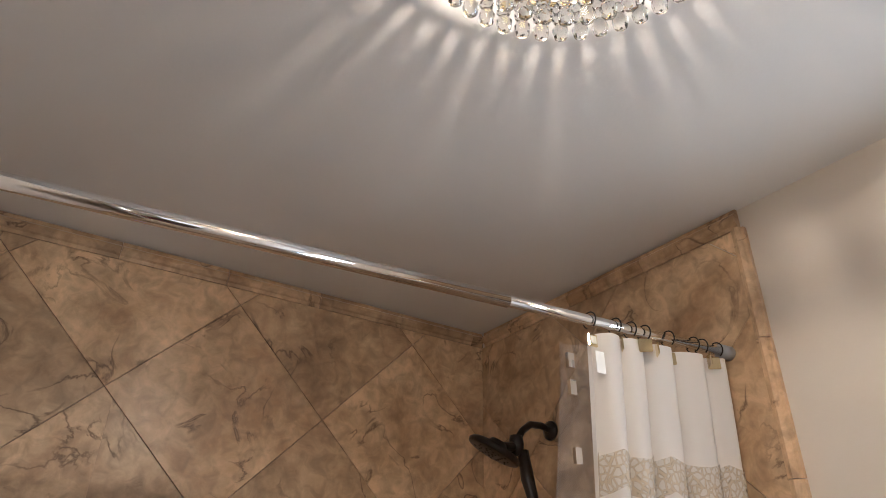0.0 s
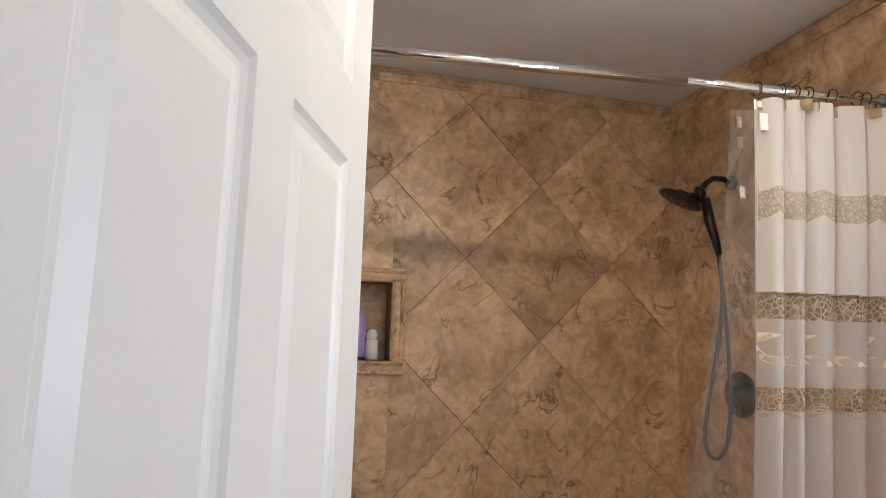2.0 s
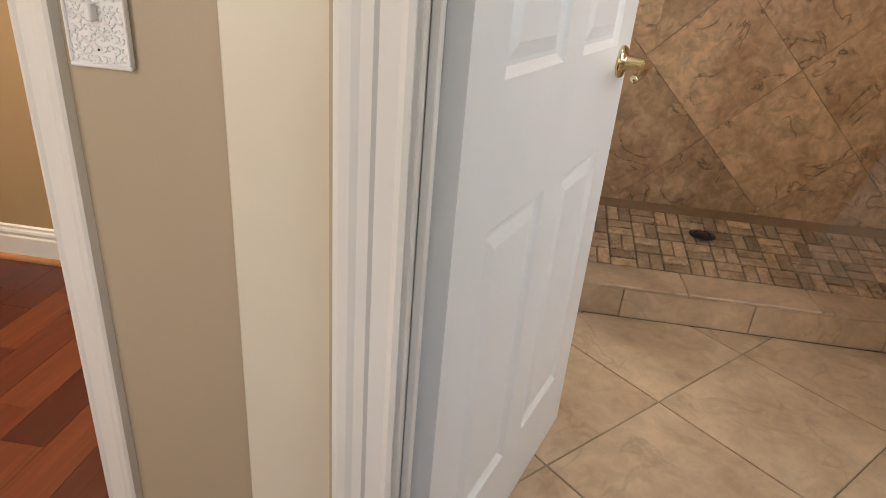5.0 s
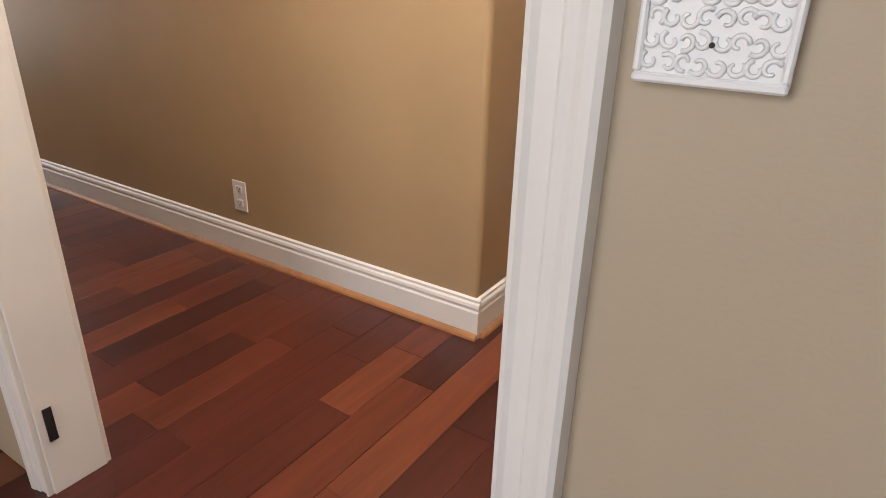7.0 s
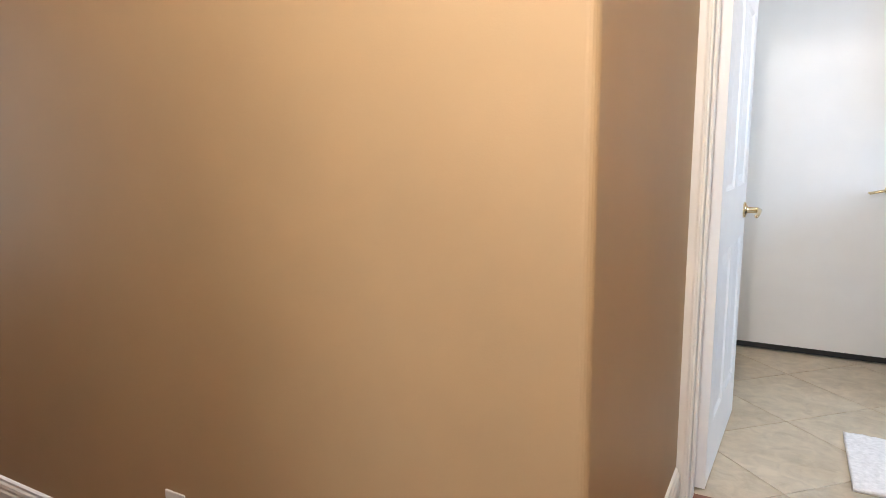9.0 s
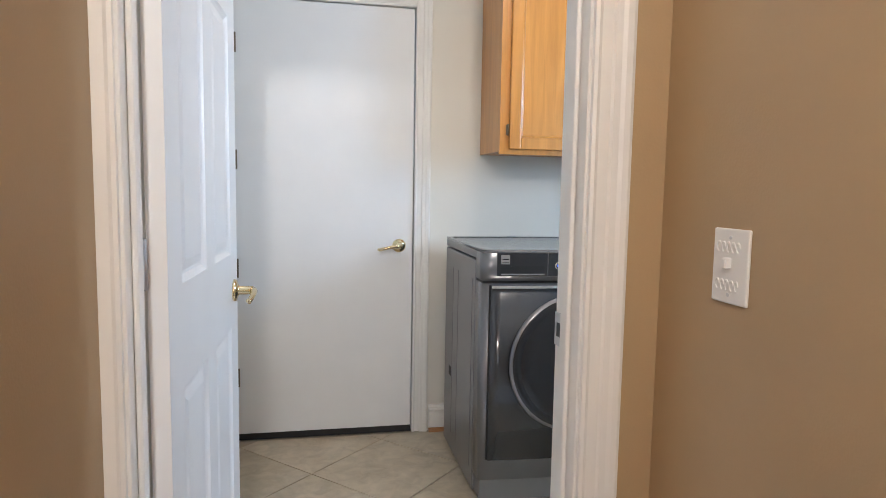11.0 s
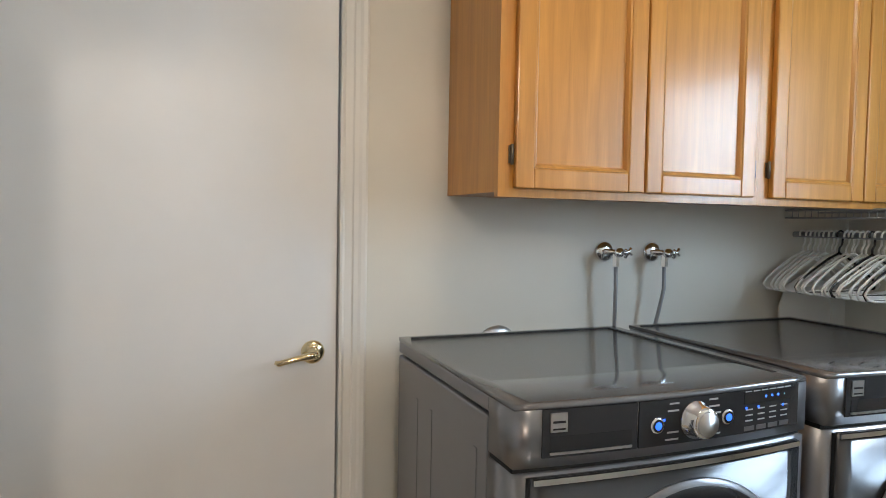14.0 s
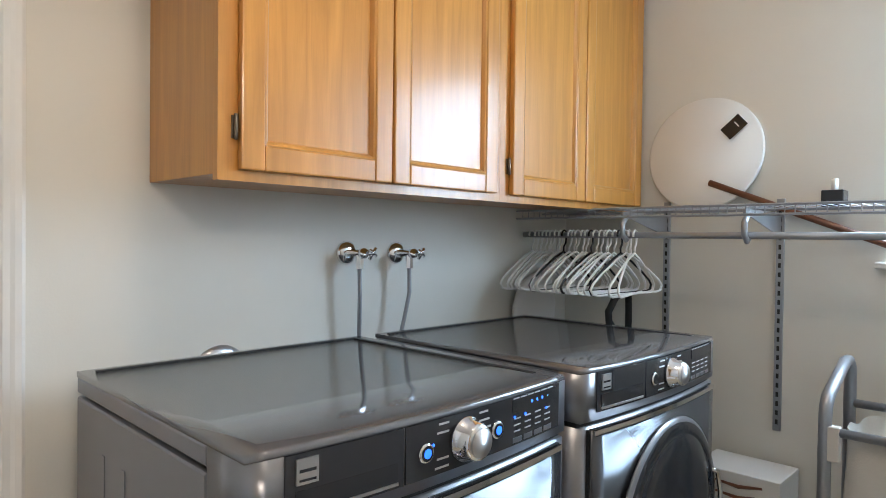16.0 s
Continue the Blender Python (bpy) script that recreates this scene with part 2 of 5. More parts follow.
M_OAK = timber("honey_oak", [(0.47, 0.195, 0.032), (0.53, 0.235, 0.044), (0.59, 0.28, 0.060)], 0.33, 2, 34, False, 0.3, (0.88, 1.10))
M_STEEL = material("graphite_enamel", (0.23, 0.23, 0.245), 0.30, 0.75, var=0.04, scale=3)
M_STEELTOP = material("graphite_top", (0.19, 0.19, 0.20), 0.09, 0.5, var=0.03, scale=3)
M_STEELDARK = material("graphite_gloss", (0.075, 0.077, 0.083), 0.14, 0.6, var=0.03, scale=3)
M_DARK = material("black_gloss", (0.02, 0.021, 0.024), 0.12)
M_BLACK = material("black_rubber", (0.012, 0.012, 0.012), 0.6)
M_PANEL = material("panel_black", (0.026, 0.027, 0.031), 0.22)
M_CHROME = material("chrome", (0.82, 0.82, 0.83), 0.08, 1.0)
M_BRUSH = material("brushed_metal", (0.60, 0.60, 0.61), 0.3, 1.0, var=0.05, scale=30, stretch=(1, 1, 0.05))
M_BRASS = material("brass", (0.80, 0.68, 0.44), 0.14, 1.0)
M_HINGE = material("aged_bronze", (0.20, 0.17, 0.13), 0.35, 0.9)
M_BRONZE = material("oil_rubbed_bronze", (0.035, 0.030, 0.027), 0.32, 0.7)
M_PLASTIC = material("white_plastic", (0.80, 0.78, 0.74), 0.35)
M_HANGER = material("hanger_plastic", (0.87, 0.86, 0.83), 0.3)
M_GREY = material("grey_metal", (0.36, 0.37, 0.39), 0.35, 0.6, var=0.04)
M_MAT = material("mat_cotton", (0.78, 0.77, 0.78), 0.95, var=0.12, scale=60, bump=0.9, bump_scale=150)
M_CLOTH = cloth("curtain_cotton", (0.82, 0.77, 0.72), 0.96)
M_SHEER = cloth("curtain_voile", (0.85, 0.80, 0.76), 0.62)
M_LACE = cloth("lace", (0.62, 0.52, 0.40), 0.9, holes=0.8, hole_scale=70)
M_LEAF = cloth("embroidery", (0.86, 0.74, 0.60), 0.97)
M_LINER = cloth("clear_vinyl", (0.75, 0.76, 0.77), 0.16, 0.2)
M_CRYSTAL = clear("crystal", (0.98, 0.98, 0.97))
M_GLASS = clear("window_glass", (0.95, 0.98, 1.0))
M_BULB = glow("bulb", (1.0, 0.78, 0.52), 30)
M_BLUE = glow("blue_led", (0.03, 0.16, 1.0), 2.2)
M_LIGHTBLUE = glow("display_digits", (0.15, 0.5, 1.0), 3)
M_INK = material("print_grey", (0.45, 0.46, 0.48), 0.5)
M_PURPLE = material("lilac_plastic", (0.42, 0.30, 0.62), 0.3)
M_GREEN = material("dark_green_plastic", (0.02, 0.10, 0.06), 0.3)
M_CANVAS = material("canvas", (0.62, 0.58, 0.52), 0.9, var=0.06, scale=6, bump=0.3, bump_scale=200)
M_POLE = material("stained_pole", (0.16, 0.06, 0.03), 0.4, var=0.1, scale=8)
# the window frame's backlit shade, put into its colour as dark blue
M_BACKLIT = material("backlit_frame", (0.03, 0.055, 0.11), 0.4, var=0.1, scale=20)
M_CORD = material("knit_sleeve", (0.10, 0.10, 0.11), 0.4, 0.5)


# ---- building blocks ----
def box(bm, x0, x1, y0, y1, z0, z1, bevel=0.0, seg=1):
    r = bmesh.ops.create_cube(bm, size=1)
    for v in r["verts"]:
        v.co = ((x0 + x1) / 2 + v.co.x * (x1 - x0), (y0 + y1) / 2 + v.co.y * (y1 - y0), (z0 + z1) / 2 + v.co.z * (z1 - z0))
    if bevel:
        es = list({e for v in r["verts"] for e in v.link_edges})
        bmesh.ops.bevel(bm, geom=es, offset=bevel, segments=seg, affect="EDGES", profile=0.5)
    return bm


def boxed(*a, **k):
    return box(bmesh.new(), *a, **k)


def mesh_of(name, bm, mat, smooth=False):
    me = bpy.data.meshes.new(name)
    bmesh.ops.recalc_face_normals(bm, faces=bm.faces)
    bm.to_mesh(me)
    bm.free()
    me.materials.append(mat)
    if smooth:
        for poly in me.polygons:
            poly.use_smooth = True
    return me


def part(name, bm, mat, parent=None, label="", smooth=False):
    ob = new(name, mesh_of(name, bm, mat, smooth))
    ob.parent = parent
    if label:
        tagged(ob, label)
    return ob


def thing(name, label, category, at=(0, 0, 0), group="", rz=0.0):
    ob = new(name)
    ob.empty_display_size = 0.1
    ob.matrix_basis = pose(*at, 0, 0, rz)
    return tagged(ob, label, category, group)


def structure(name, bm, mat, label, category, smooth=False):
    return tagged(part(name, bm, mat, None, "", smooth), label, category, "", "structure")


def sweep(bm, points, radius, sides=10, closed=False):
    """A round tube along points."""
    pts = [Vector(p) for p in points]
    rings, up = [], Vector((0.31, 0.17, 0.93)).normalized()
    for i, p in enumerate(pts):
        a, b = pts[max(i - 1, 0)], pts[min(i + 1, len(pts) - 1)]
        if closed:
            a, b = pts[i - 1], pts[(i + 1) % len(pts)]
        d = (b - a).normalized()
        s = d.cross(up)
        s = s.normalized() if s.length > 1e-4 else d.orthogonal().normalized()
        u = s.cross(d)
        up = u
        rad = radius[i] if isinstance(radius, (list, tuple)) else radius
        rings.append([bm.verts.new(p + (s * math.cos(k) + u * math.sin(k)) * rad) for k in [2 * math.pi * j / sides for j in range(sides)]])
    pairs = list(zip(rings, rings[1:])) + ([(rings[-1], rings[0])] if closed else [])
    for r0, r1 in pairs:
        for j in range(sides):
            bm.faces.new((r0[j], r0[(j + 1) % sides], r1[(j + 1) % sides], r1[j]))
    if not closed:
        bm.faces.new(rings[0][::-1])
        bm.faces.new(rings[-1])
    return bm


def tube(points, radius, sides=10, closed=False):
    return sweep(bmesh.new(), points, radius, sides, closed)


def turned(bm, profile, centre=(0, 0, 0), axis="z", sides=24):
    """A solid of revolution from (radius, height) pairs."""
    rings = []
    cx, cy, cz = centre
    for r, h in profile:
        ring = []
        for j in range(sides):
            a = 2 * math.pi * j / sides
            c, s = r * math.cos(a), r * math.sin(a)
            co = {"z": (cx + c, cy + s, cz + h), "y": (cx + c, cy + h, cz + s), "x": (cx + h, cy + c, cz + s)}[axis]
            ring.append(bm.verts.new(co))
        rings.append(ring)
    for r0, r1 in zip(rings, rings[1:]):
        for j in range(sides):
            bm.faces.new((r0[j], r0[(j + 1) % sides], r1[(j + 1) % sides], r1[j]))
    bm.faces.new(rings[0][::-1])
    bm.faces.new(rings[-1])
    return bm


def lathe(profile, centre=(0, 0, 0), axis="z", sides=24):
    return turned(bmesh.new(), profile, centre, axis, sides)


def moulding(bm, profile, p0, p1, out, across):
    """Extrude a (across, out) profile from p0 to p1."""
    p0, p1, o, a = Vector(p0), Vector(p1), Vector(out), Vector(across)
    r0 = [bm.verts.new(p0 + a * u + o * v) for u, v in profile]
    r1 = [bm.verts.new(p1 + a * u + o * v) for u, v in profile]
    k = len(profile)
    for i in range(k):
        bm.faces.new((r0[i], r0[(i + 1) % k], r1[(i + 1) % k], r1[i]))
    bm.faces.new(r0[::-1])
    bm.faces.new(r1)
    return bm


CASING = [(0, 0), (0, 0.011), (0.006, 0.013), (0.012, 0.010), (0.030, 0.011), (0.034, 0.015), (0.045, 0.016), (0.052, 0.019), (0.062, 0.020), (0.068, 0.017), (0.070, 0.0)]
BASE = [(0, 0), (0, 0.016), (0.088, 0.016), (0.094, 0.012), (0.099, 0.012), (0.105, 0.015), (0.114, 0.013), (0.120, 0.008), (0.128, 0.008), (0.133, 0.0)]
SHOE = [(0, 0), (0, 0.016), (0.008, 0.014), (0.015, 0.007), (0.018, 0.0)]


def casing(name, x0, x1, y, top, out, label, wide=1.12):
    """Door casing round an opening in a wall along x: two legs and a head, moulded."""
    c = thing(name, label, "door casing")
    c["kind"] = "structure"
    o = (0, out, 0)
    prof = [(u * wide, v) for u, v in CASING]
    part("casing_leg", moulding(bmesh.new(), prof, (x0, y, 0), (x0, y, top + 0.07 * wide), o, (-1, 0, 0)), M_TRIM, c)
    part("casing_leg", moulding(bmesh.new(), prof, (x1, y, 0), (x1, y, top + 0.07 * wide), o, (1, 0, 0)), M_TRIM, c)
    part("casing_head", moulding(bmesh.new(), prof, (x0, y, top), (x1, y, top), o, (0, 0, 1)), M_TRIM, c)
    return c


def jamb(name, x0, x1, y0, y1, top, mat, label, stop=None):
    j = thing(name, label, "door jamb")
    j["kind"] = "structure"
    part("jamb_side", boxed(x0 - 0.018, x0, y0, y1, 0, top, bevel=0.0015), mat, j)
    part("jamb_side", boxed(x1, x1 + 0.018, y0, y1, 0, top, bevel=0.0015), mat, j)
    part("jamb_head", boxed(x0 - 0.018, x1 + 0.018, y0, y1, top, top + 0.018), mat, j)
    if stop:
        part("door_stop", boxed(x0 + 0.0005, x0 + 0.011, stop - 0.036, stop, 0, top - 0.012, bevel=0.004, seg=2), mat, j)
        part("door_stop", boxed(x1 - 0.011, x1 - 0.0005, stop - 0.036, stop, 0, top - 0.012, bevel=0.004, seg=2), mat, j)
        part("door_stop", boxed(x0 + 0.0005, x1 - 0.0005, stop - 0.036, stop, top - 0.0115, top - 0.0005, bevel=0.004, seg=2), mat, j)
    return j


def wall_along_x(name, x0, x1, y0, y1, mat, label, holes=(), top=2.44):
    """A wall with real openings, each given as x0, x1, z0, z1."""
    bm = bmesh.new()
    at = x0
    for a, b, lo, hi in sorted(holes):
        box(bm, at, a, y0, y1, 0, top)
        if lo > 0:
            box(bm, a, b, y0, y1, 0, lo)
        box(bm, a, b, y0, y1, hi, top)
        at = b
    box(bm, at, x1, y0, y1, 0, top)
    return structure(name, bm, mat, label, "wall")


def wall_along_y(name, x0, x1, y0, y1, mat, label, holes=(), top=2.44):
    bm = bmesh.new()
    at = y0
    for a, b, lo, hi in sorted(holes):
        box(bm, x0, x1, at, a, 0, top)
        if lo > 0:
            box(bm, x0, x1, a, b, 0, lo)
        box(bm, x0, x1, a, b, hi, top)
        at = b
    box(bm, x0, x1, at, y1, 0, top)
    return structure(name, bm, mat, label, "wall")


# ---- the plan ----
TOP = 2.44
# bathroom
BX0, BX1, BY0, BY1 = -0.26, 1.60, 0.170, 2.148
DX0, DX1 = -0.172, 0.535            # bathroom door opening
CURB0, CURB1, CURBZ = 1.490, 1.655, 0.125
TRIM_Y = 1.067                     # where the wall tile ends
# corridor and vestibule
CORX, VESX = -0.298, -0.445          # the two faces of the wall with the cased opening
OPEN_Y = 0.222
BW = 0.055                          # corridor face of the bathroom wall
TAN_Y = 0.25
GX0, GX1 = -1.780, -0.760            # opening from the vestibule into the hall
# hall
HX, HY, HLX = -0.403, 1.322, -1.384
LY = 2.402                         # hall face of the laundry wall
LX0, LX1 = -1.345, -0.563          # laundry door opening
# laundry
LBX0, LBX1, LBY0, LBY1 = -1.52, 1.452, 2.517, 4.333
DOOR_H = 2.04

# bathroom shell
wall_along_x("wall_bath_door", -0.245, BX1 + 0.1, BW + 0.057, BY0, M_BATHWALL, "cream painted bathroom wall with the door opening", [(DX0 - 0.018, DX1 + 0.018, 0, DOOR_H + 0.018)])
wall_along_x("wall_corridor_bath", -0.245, 1.7, BW, BW + 0.057, M_TAN, "tan painted wall outside the bathroom", [(DX0 - 0.018, DX1 + 0.018, 0, DOOR_H + 0.018)])
wall_along_x("wall_bath_back", BX0 - 0.12, BX1 + 0.1, BY1, BY1 + 0.12, M_GROUT, "shower back wall behind the travertine", [(0.112, 0.419, 1.352, 1.630)])
wall_along_y("wall_bath_window", BX1, BX1 + 0.12, BY0, BY1, M_BATHWALL, "cream painted bathroom wall with a window", [(0.25, 0.632, 1.0, 2.095)])
structure("wall_corridor_return", boxed(-0.263, -0.2455, BW, 0.2615, 0, TOP), M_TAN, "narrow tan painted return beside the bathroom door", "wall")
wall_along_y("wall_bath_west", BX0 - 0.09, BX0, 0.262, BY1, M_BATHWALL, "cream painted bathroom side wall")
structure("ceiling_bath", boxed(BX0 - 0.1, BX1 + 0.1, BY0 - 0.05, BY1 + 0.1, TOP, TOP + 0.08), M_CEIL, "flat off-white painted bathroom ceiling", "ceiling")
floor_bath = structure("floor_bath", boxed(BX0 - 0.09, BX1 + 0.1, 0.30, BY1 + 0.1, -0.1, -0.006), M_FGROUT, "beige diagonal travertine bathroom floor", "floor")

# corridor outside the bathroom
wall_along_y("wall_cased_opening", VESX, CORX, -1.7, OPEN_Y + 0.001, M_TAN, "tan painted wall with a cased opening", [(-0.95, OPEN_Y, 0, 2.06)])
structure("wall_opening_stub", boxed(VESX, -0.264, OPEN_Y + 0.002, TAN_Y, 0, TOP), M_TAN, "tan painted short wall beside the cased opening", "wall")
# wall out of view; its left opening is added for the vestibule fill
wall_along_x("wall_corridor_window", -2.1, 1.8, -1.82, -1.7, M_TAN, "tan painted wall out of view, with two assumed window openings", [(-1.8, -0.7, 0.8, 2.2), (-0.2, 1.2, 0.8, 2.2)])
wall_along_y("wall_corridor_east", 1.7, 1.8, -1.7, BW + 0.1, M_TAN, "tan painted corridor end wall")
structure("ceiling_corridor", boxed(-2.1, 1.8, -1.8, TAN_Y + 0.055, TOP, TOP + 0.08), M_CEIL, "flat off-white painted ceiling", "ceiling")
structure("floor_corridor", boxed(-2.1, 1.8, -1.8, 0.064, -0.1, 0.0), M_WOOD, "dark red hardwood floor in the corridor", "floor")

structure("floor_doorway", boxed(HX + 0.052, 1.75, 0.065, 0.129, -0.1, 0.0), M_WOOD, "dark red hardwood floor before the bathroom door", "floor")

# vestibule and the opening into the hall
wall_along_x("wall_vestibule", -2.1, VESX, TAN_Y, TAN_Y + 0.057, M_TAN, "tan painted vestibule wall with a doorway", [(GX0 - 0.018, GX1 + 0.018, 0, DOOR_H + 0.018)])
wall_along_x("wall_hall_south", -5.4, HX, TAN_Y + 0.057, TAN_Y + 0.115, M_BROWN, "ochre painted hall wall with a doorway", [(GX0 - 0.018, GX1 + 0.018, 0, DOOR_H + 0.018)])
wall_along_y("wall_vestibule_west", -2.2, -2.1, -1.8, TAN_Y, M_TAN, "tan painted vestibule end wall")

# hall
wall_along_y("wall_hall_east", HX, BX0 - 0.093, TAN_Y + 0.115, LY + 0.115, M_BROWN, "ochre painted hall side wall")
hn = boxed(-5.4, HLX, HY, LY + 0.115, 0, TOP)
arris = [e for e in hn.edges if all(abs(v.co.x - HLX) < 0.001 and abs(v.co.y - HY) < 0.001 for v in e.verts)]
bmesh.ops.bevel(hn, geom=arris, offset=0.02, segments=6, affect="EDGES", profile=0.5)
structure("wall_hall_north", hn, M_BROWN, "ochre painted hall wall with an outside corner", "wall")
wall_along_x("wall_hall_laundry", HLX, HX, LY, LY + 0.057, M_BROWN, "ochre painted wall round the laundry door", [(LX0 - 0.018, LX1 + 0.018, 0, DOOR_H + 0.018)])
# unseen end wall; its opening is made up to admit the fill light
wall_along_y("wall_hall_west", -5.52, -5.4, TAN_Y, HY, M_BROWN, "ochre painted hall end wall out of view, with an opening added for light", [(0.42, 1.30, 0.3, 2.1)])
structure("ceiling_hall", boxed(-5.5, BX0 - 0.1, TAN_Y + 0.06, LY + 0.1, TOP, TOP + 0.08), M_CEIL, "flat off-white painted hall ceiling", "ceiling")
floor_hall = structure("floor_hall", boxed(-5.5, HX + 0.05, 0.065, LY + 0.06, -0.1, -0.004), M_POLE, "dark red hardwood plank floor", "floor")

# laundry
wall_along_x("wall_laundry_door", LBX0 - 0.1, LBX1 + 0.12, LY + 0.057, LBY0, M_LAUNDRY, "cream painted laundry wall with the door opening", [(LX0 - 0.018, LX1 + 0.018, 0, DOOR_H + 0.018)])
wall_along_x("wall_laundry_back", LBX0 - 0.1, LBX1 + 0.12, LBY1, LBY1 + 0.12, M_LAUNDRY, "cream painted laundry back wall", [(-1.435, -0.566, 0, 2.068)])
wall_along_y("wall_laundry_west", LBX0 - 0.1, LBX0, LBY0, LBY1, M_LAUNDRY, "cream painted laundry side wall")
wall_along_y("wall_laundry_east", LBX1, LBX1 + 0.12, LBY0, LBY1, M_LAUNDRY, "cream painted laundry wall with a window", [(2.62, 3.20, 1.20, 2.034)])
structure("ceiling_laundry", boxed(LBX0 - 0.1, LBX1 + 0.1, LBY0 - 0.05, LBY1 + 0.1, TOP, TOP + 0.08), M_CEIL, "flat off-white painted laundry ceiling", "ceiling")
floor_laundry = structure("floor_laundry", boxed(LBX0 - 0.1, LBX1 + 0.1, LY + 0.06, LBY1 + 0.5, -0.1, -0.006), M_LGROUT, "beige diagonal ceramic tile laundry floor", "floor")
structure("ground", boxed(-30, 30, -30, 30, -0.4, -0.3), material("garden_soil", (0.12, 0.13, 0.08), 0.9, var=0.3, scale=1), "plain ground around the house", "ground")

# jambs and casings
jamb("jamb_bath", DX0, DX1, BW, BY0, DOOR_H, M_TRIM, "white painted bathroom door jamb", BY0 - 0.046)
casing("trim_bath_corridor", DX0 - 0.006, DX1 + 0.006, BW, DOOR_H, -1, "white moulded door casing round the bathroom door")
casing("trim_bath_inside", DX0 - 0.006, DX1 + 0.006, BY0, DOOR_H, 1, "white moulded casing inside the bathroom")
jamb("jamb_vestibule", GX0, GX1, TAN_Y, TAN_Y + 0.115, DOOR_H, M_TRIM, "white painted door jamb to the hall")
casing("trim_vestibule", GX0 - 0.006, GX1 + 0.006, TAN_Y, DOOR_H, -1, "white moulded door casing on the tan wall", 0.90)
casing("trim_hall_south", GX0 - 0.006, GX1 + 0.006, TAN_Y + 0.115, DOOR_H, 1, "white moulded door casing on the hall side")
jamb("jamb_laundry", LX0, LX1, LY, LBY0, DOOR_H, M_TRIM, "white painted laundry door jamb", LBY0 - 0.046)
lsp = thing("strike_plate", "silver strike plate in the laundry door jamb", "strike plate", (LX1, LBY0 - 0.022, 0.925))
part("plate", boxed(-0.003, 0.0005, -0.021, 0.021, -0.034, 0.034, bevel=0.001), M_BRUSH, lsp)
part("latch_hole", boxed(-0.0036, -0.0025, -0.009, 0.009, -0.014, 0.014), M_BLACK, lsp)
casing("trim_laundry_hall", LX0 - 0.006, LX1 + 0.006, LY, DOOR_H, -1, "white moulded door casing round the laundry door")
casing("trim_laundry_inside", LX0 - 0.006, LX1 + 0.006, LBY0, DOOR_H, 1, "white moulded casing inside the laundry")
casing("trim_far_door", -1.417, -0.584, LBY1, 2.05, -1, "cream painted casing round the flat door")
jamb("jamb_far_door", -1.417, -0.584, LBY1, LBY1 + 0.12, 2.05, M_TRIM, "cream painted jamb of the flat door")
for z0, z1 in ((0.0, 2.06),):
    oj = thing("jamb_opening", "cream painted jamb of the cased opening", "door jamb")
    oj["kind"] = "structure"
    part("jamb_side", boxed(VESX - 0.003, CORX + 0.003, OPEN_Y - 0.018, OPEN_Y, z0, z1, bevel=0.002), M_CREAM, oj)
    part("jamb_side", boxed(VESX - 0.003, CORX + 0.003, -0.95, -0.932, z0, z1, bevel=0.002), M_CREAM, oj)
    part("jamb_head", boxed(VESX - 0.003, CORX + 0.003, -0.95, OPEN_Y, z1, z1 + 0.018), M_CREAM, oj)
    for x, o in ((CORX + 0.0005, 1), (VESX - 0.0005, -1)):
        for y, a in ((OPEN_Y - 0.006, 1), (-0.944, -1)):
            part("casing_leg", moulding(bmesh.new(), [(u * (0.6 if o > 0 else 0.22), v * (1 if o > 0 else 0.5)) for u, v in CASING], (x, y, 0), (x, y, z1 + 0.07), (o, 0, 0), (0, a, 0)), M_TRIM, oj)
        part("casing_head", moulding(bmesh.new(), CASING, (x, -0.944, z1), (x, OPEN_Y - 0.006, z1), (o, 0, 0), (0, 0, 1)), M_TRIM, oj)


def baseboard(name, p0, p1, out, label="cream painted moulded baseboard"):
    b = thing(name, label, "baseboard")
    b["kind"] = "structure"
    part("board", moulding(bmesh.new(), BASE, p0, p1, out, (0, 0, 1)), M_TRIM, b)
    q = Vector(out) * 0.016
    part("shoe_strip", moulding(bmesh.new(), SHOE, Vector(p0) + q, Vector(p1) + q, out, (0, 0, 1)), M_SHOE, b, "narrow orange-brown wooden shoe strip")
    return b


M_SHOE = material("shoe_wood", (0.36, 0.17, 0.07), 0.4, var=0.15, scale=20)
baseboard("baseboard_hall_north", (-5.4, HY, 0), (HLX + 0.016, HY, 0), (0, -1, 0))
baseboard("baseboard_hall_corner", (HLX, HY, 0), (HLX, LY - 0.02, 0), (1, 0, 0))
baseboard("baseboard_hall_east", (HX, TAN_Y + 0.115, 0), (HX, LY, 0), (-1, 0, 0))
baseboard("baseboard_laundry", (-0.50, LBY1, 0), (LBX1, LBY1, 0), (0, -1, 0))
baseboard("baseboard_laundry_east", (LBX1, LBY0, 0), (LBX1, LBY1, 0), (-1, 0, 0))


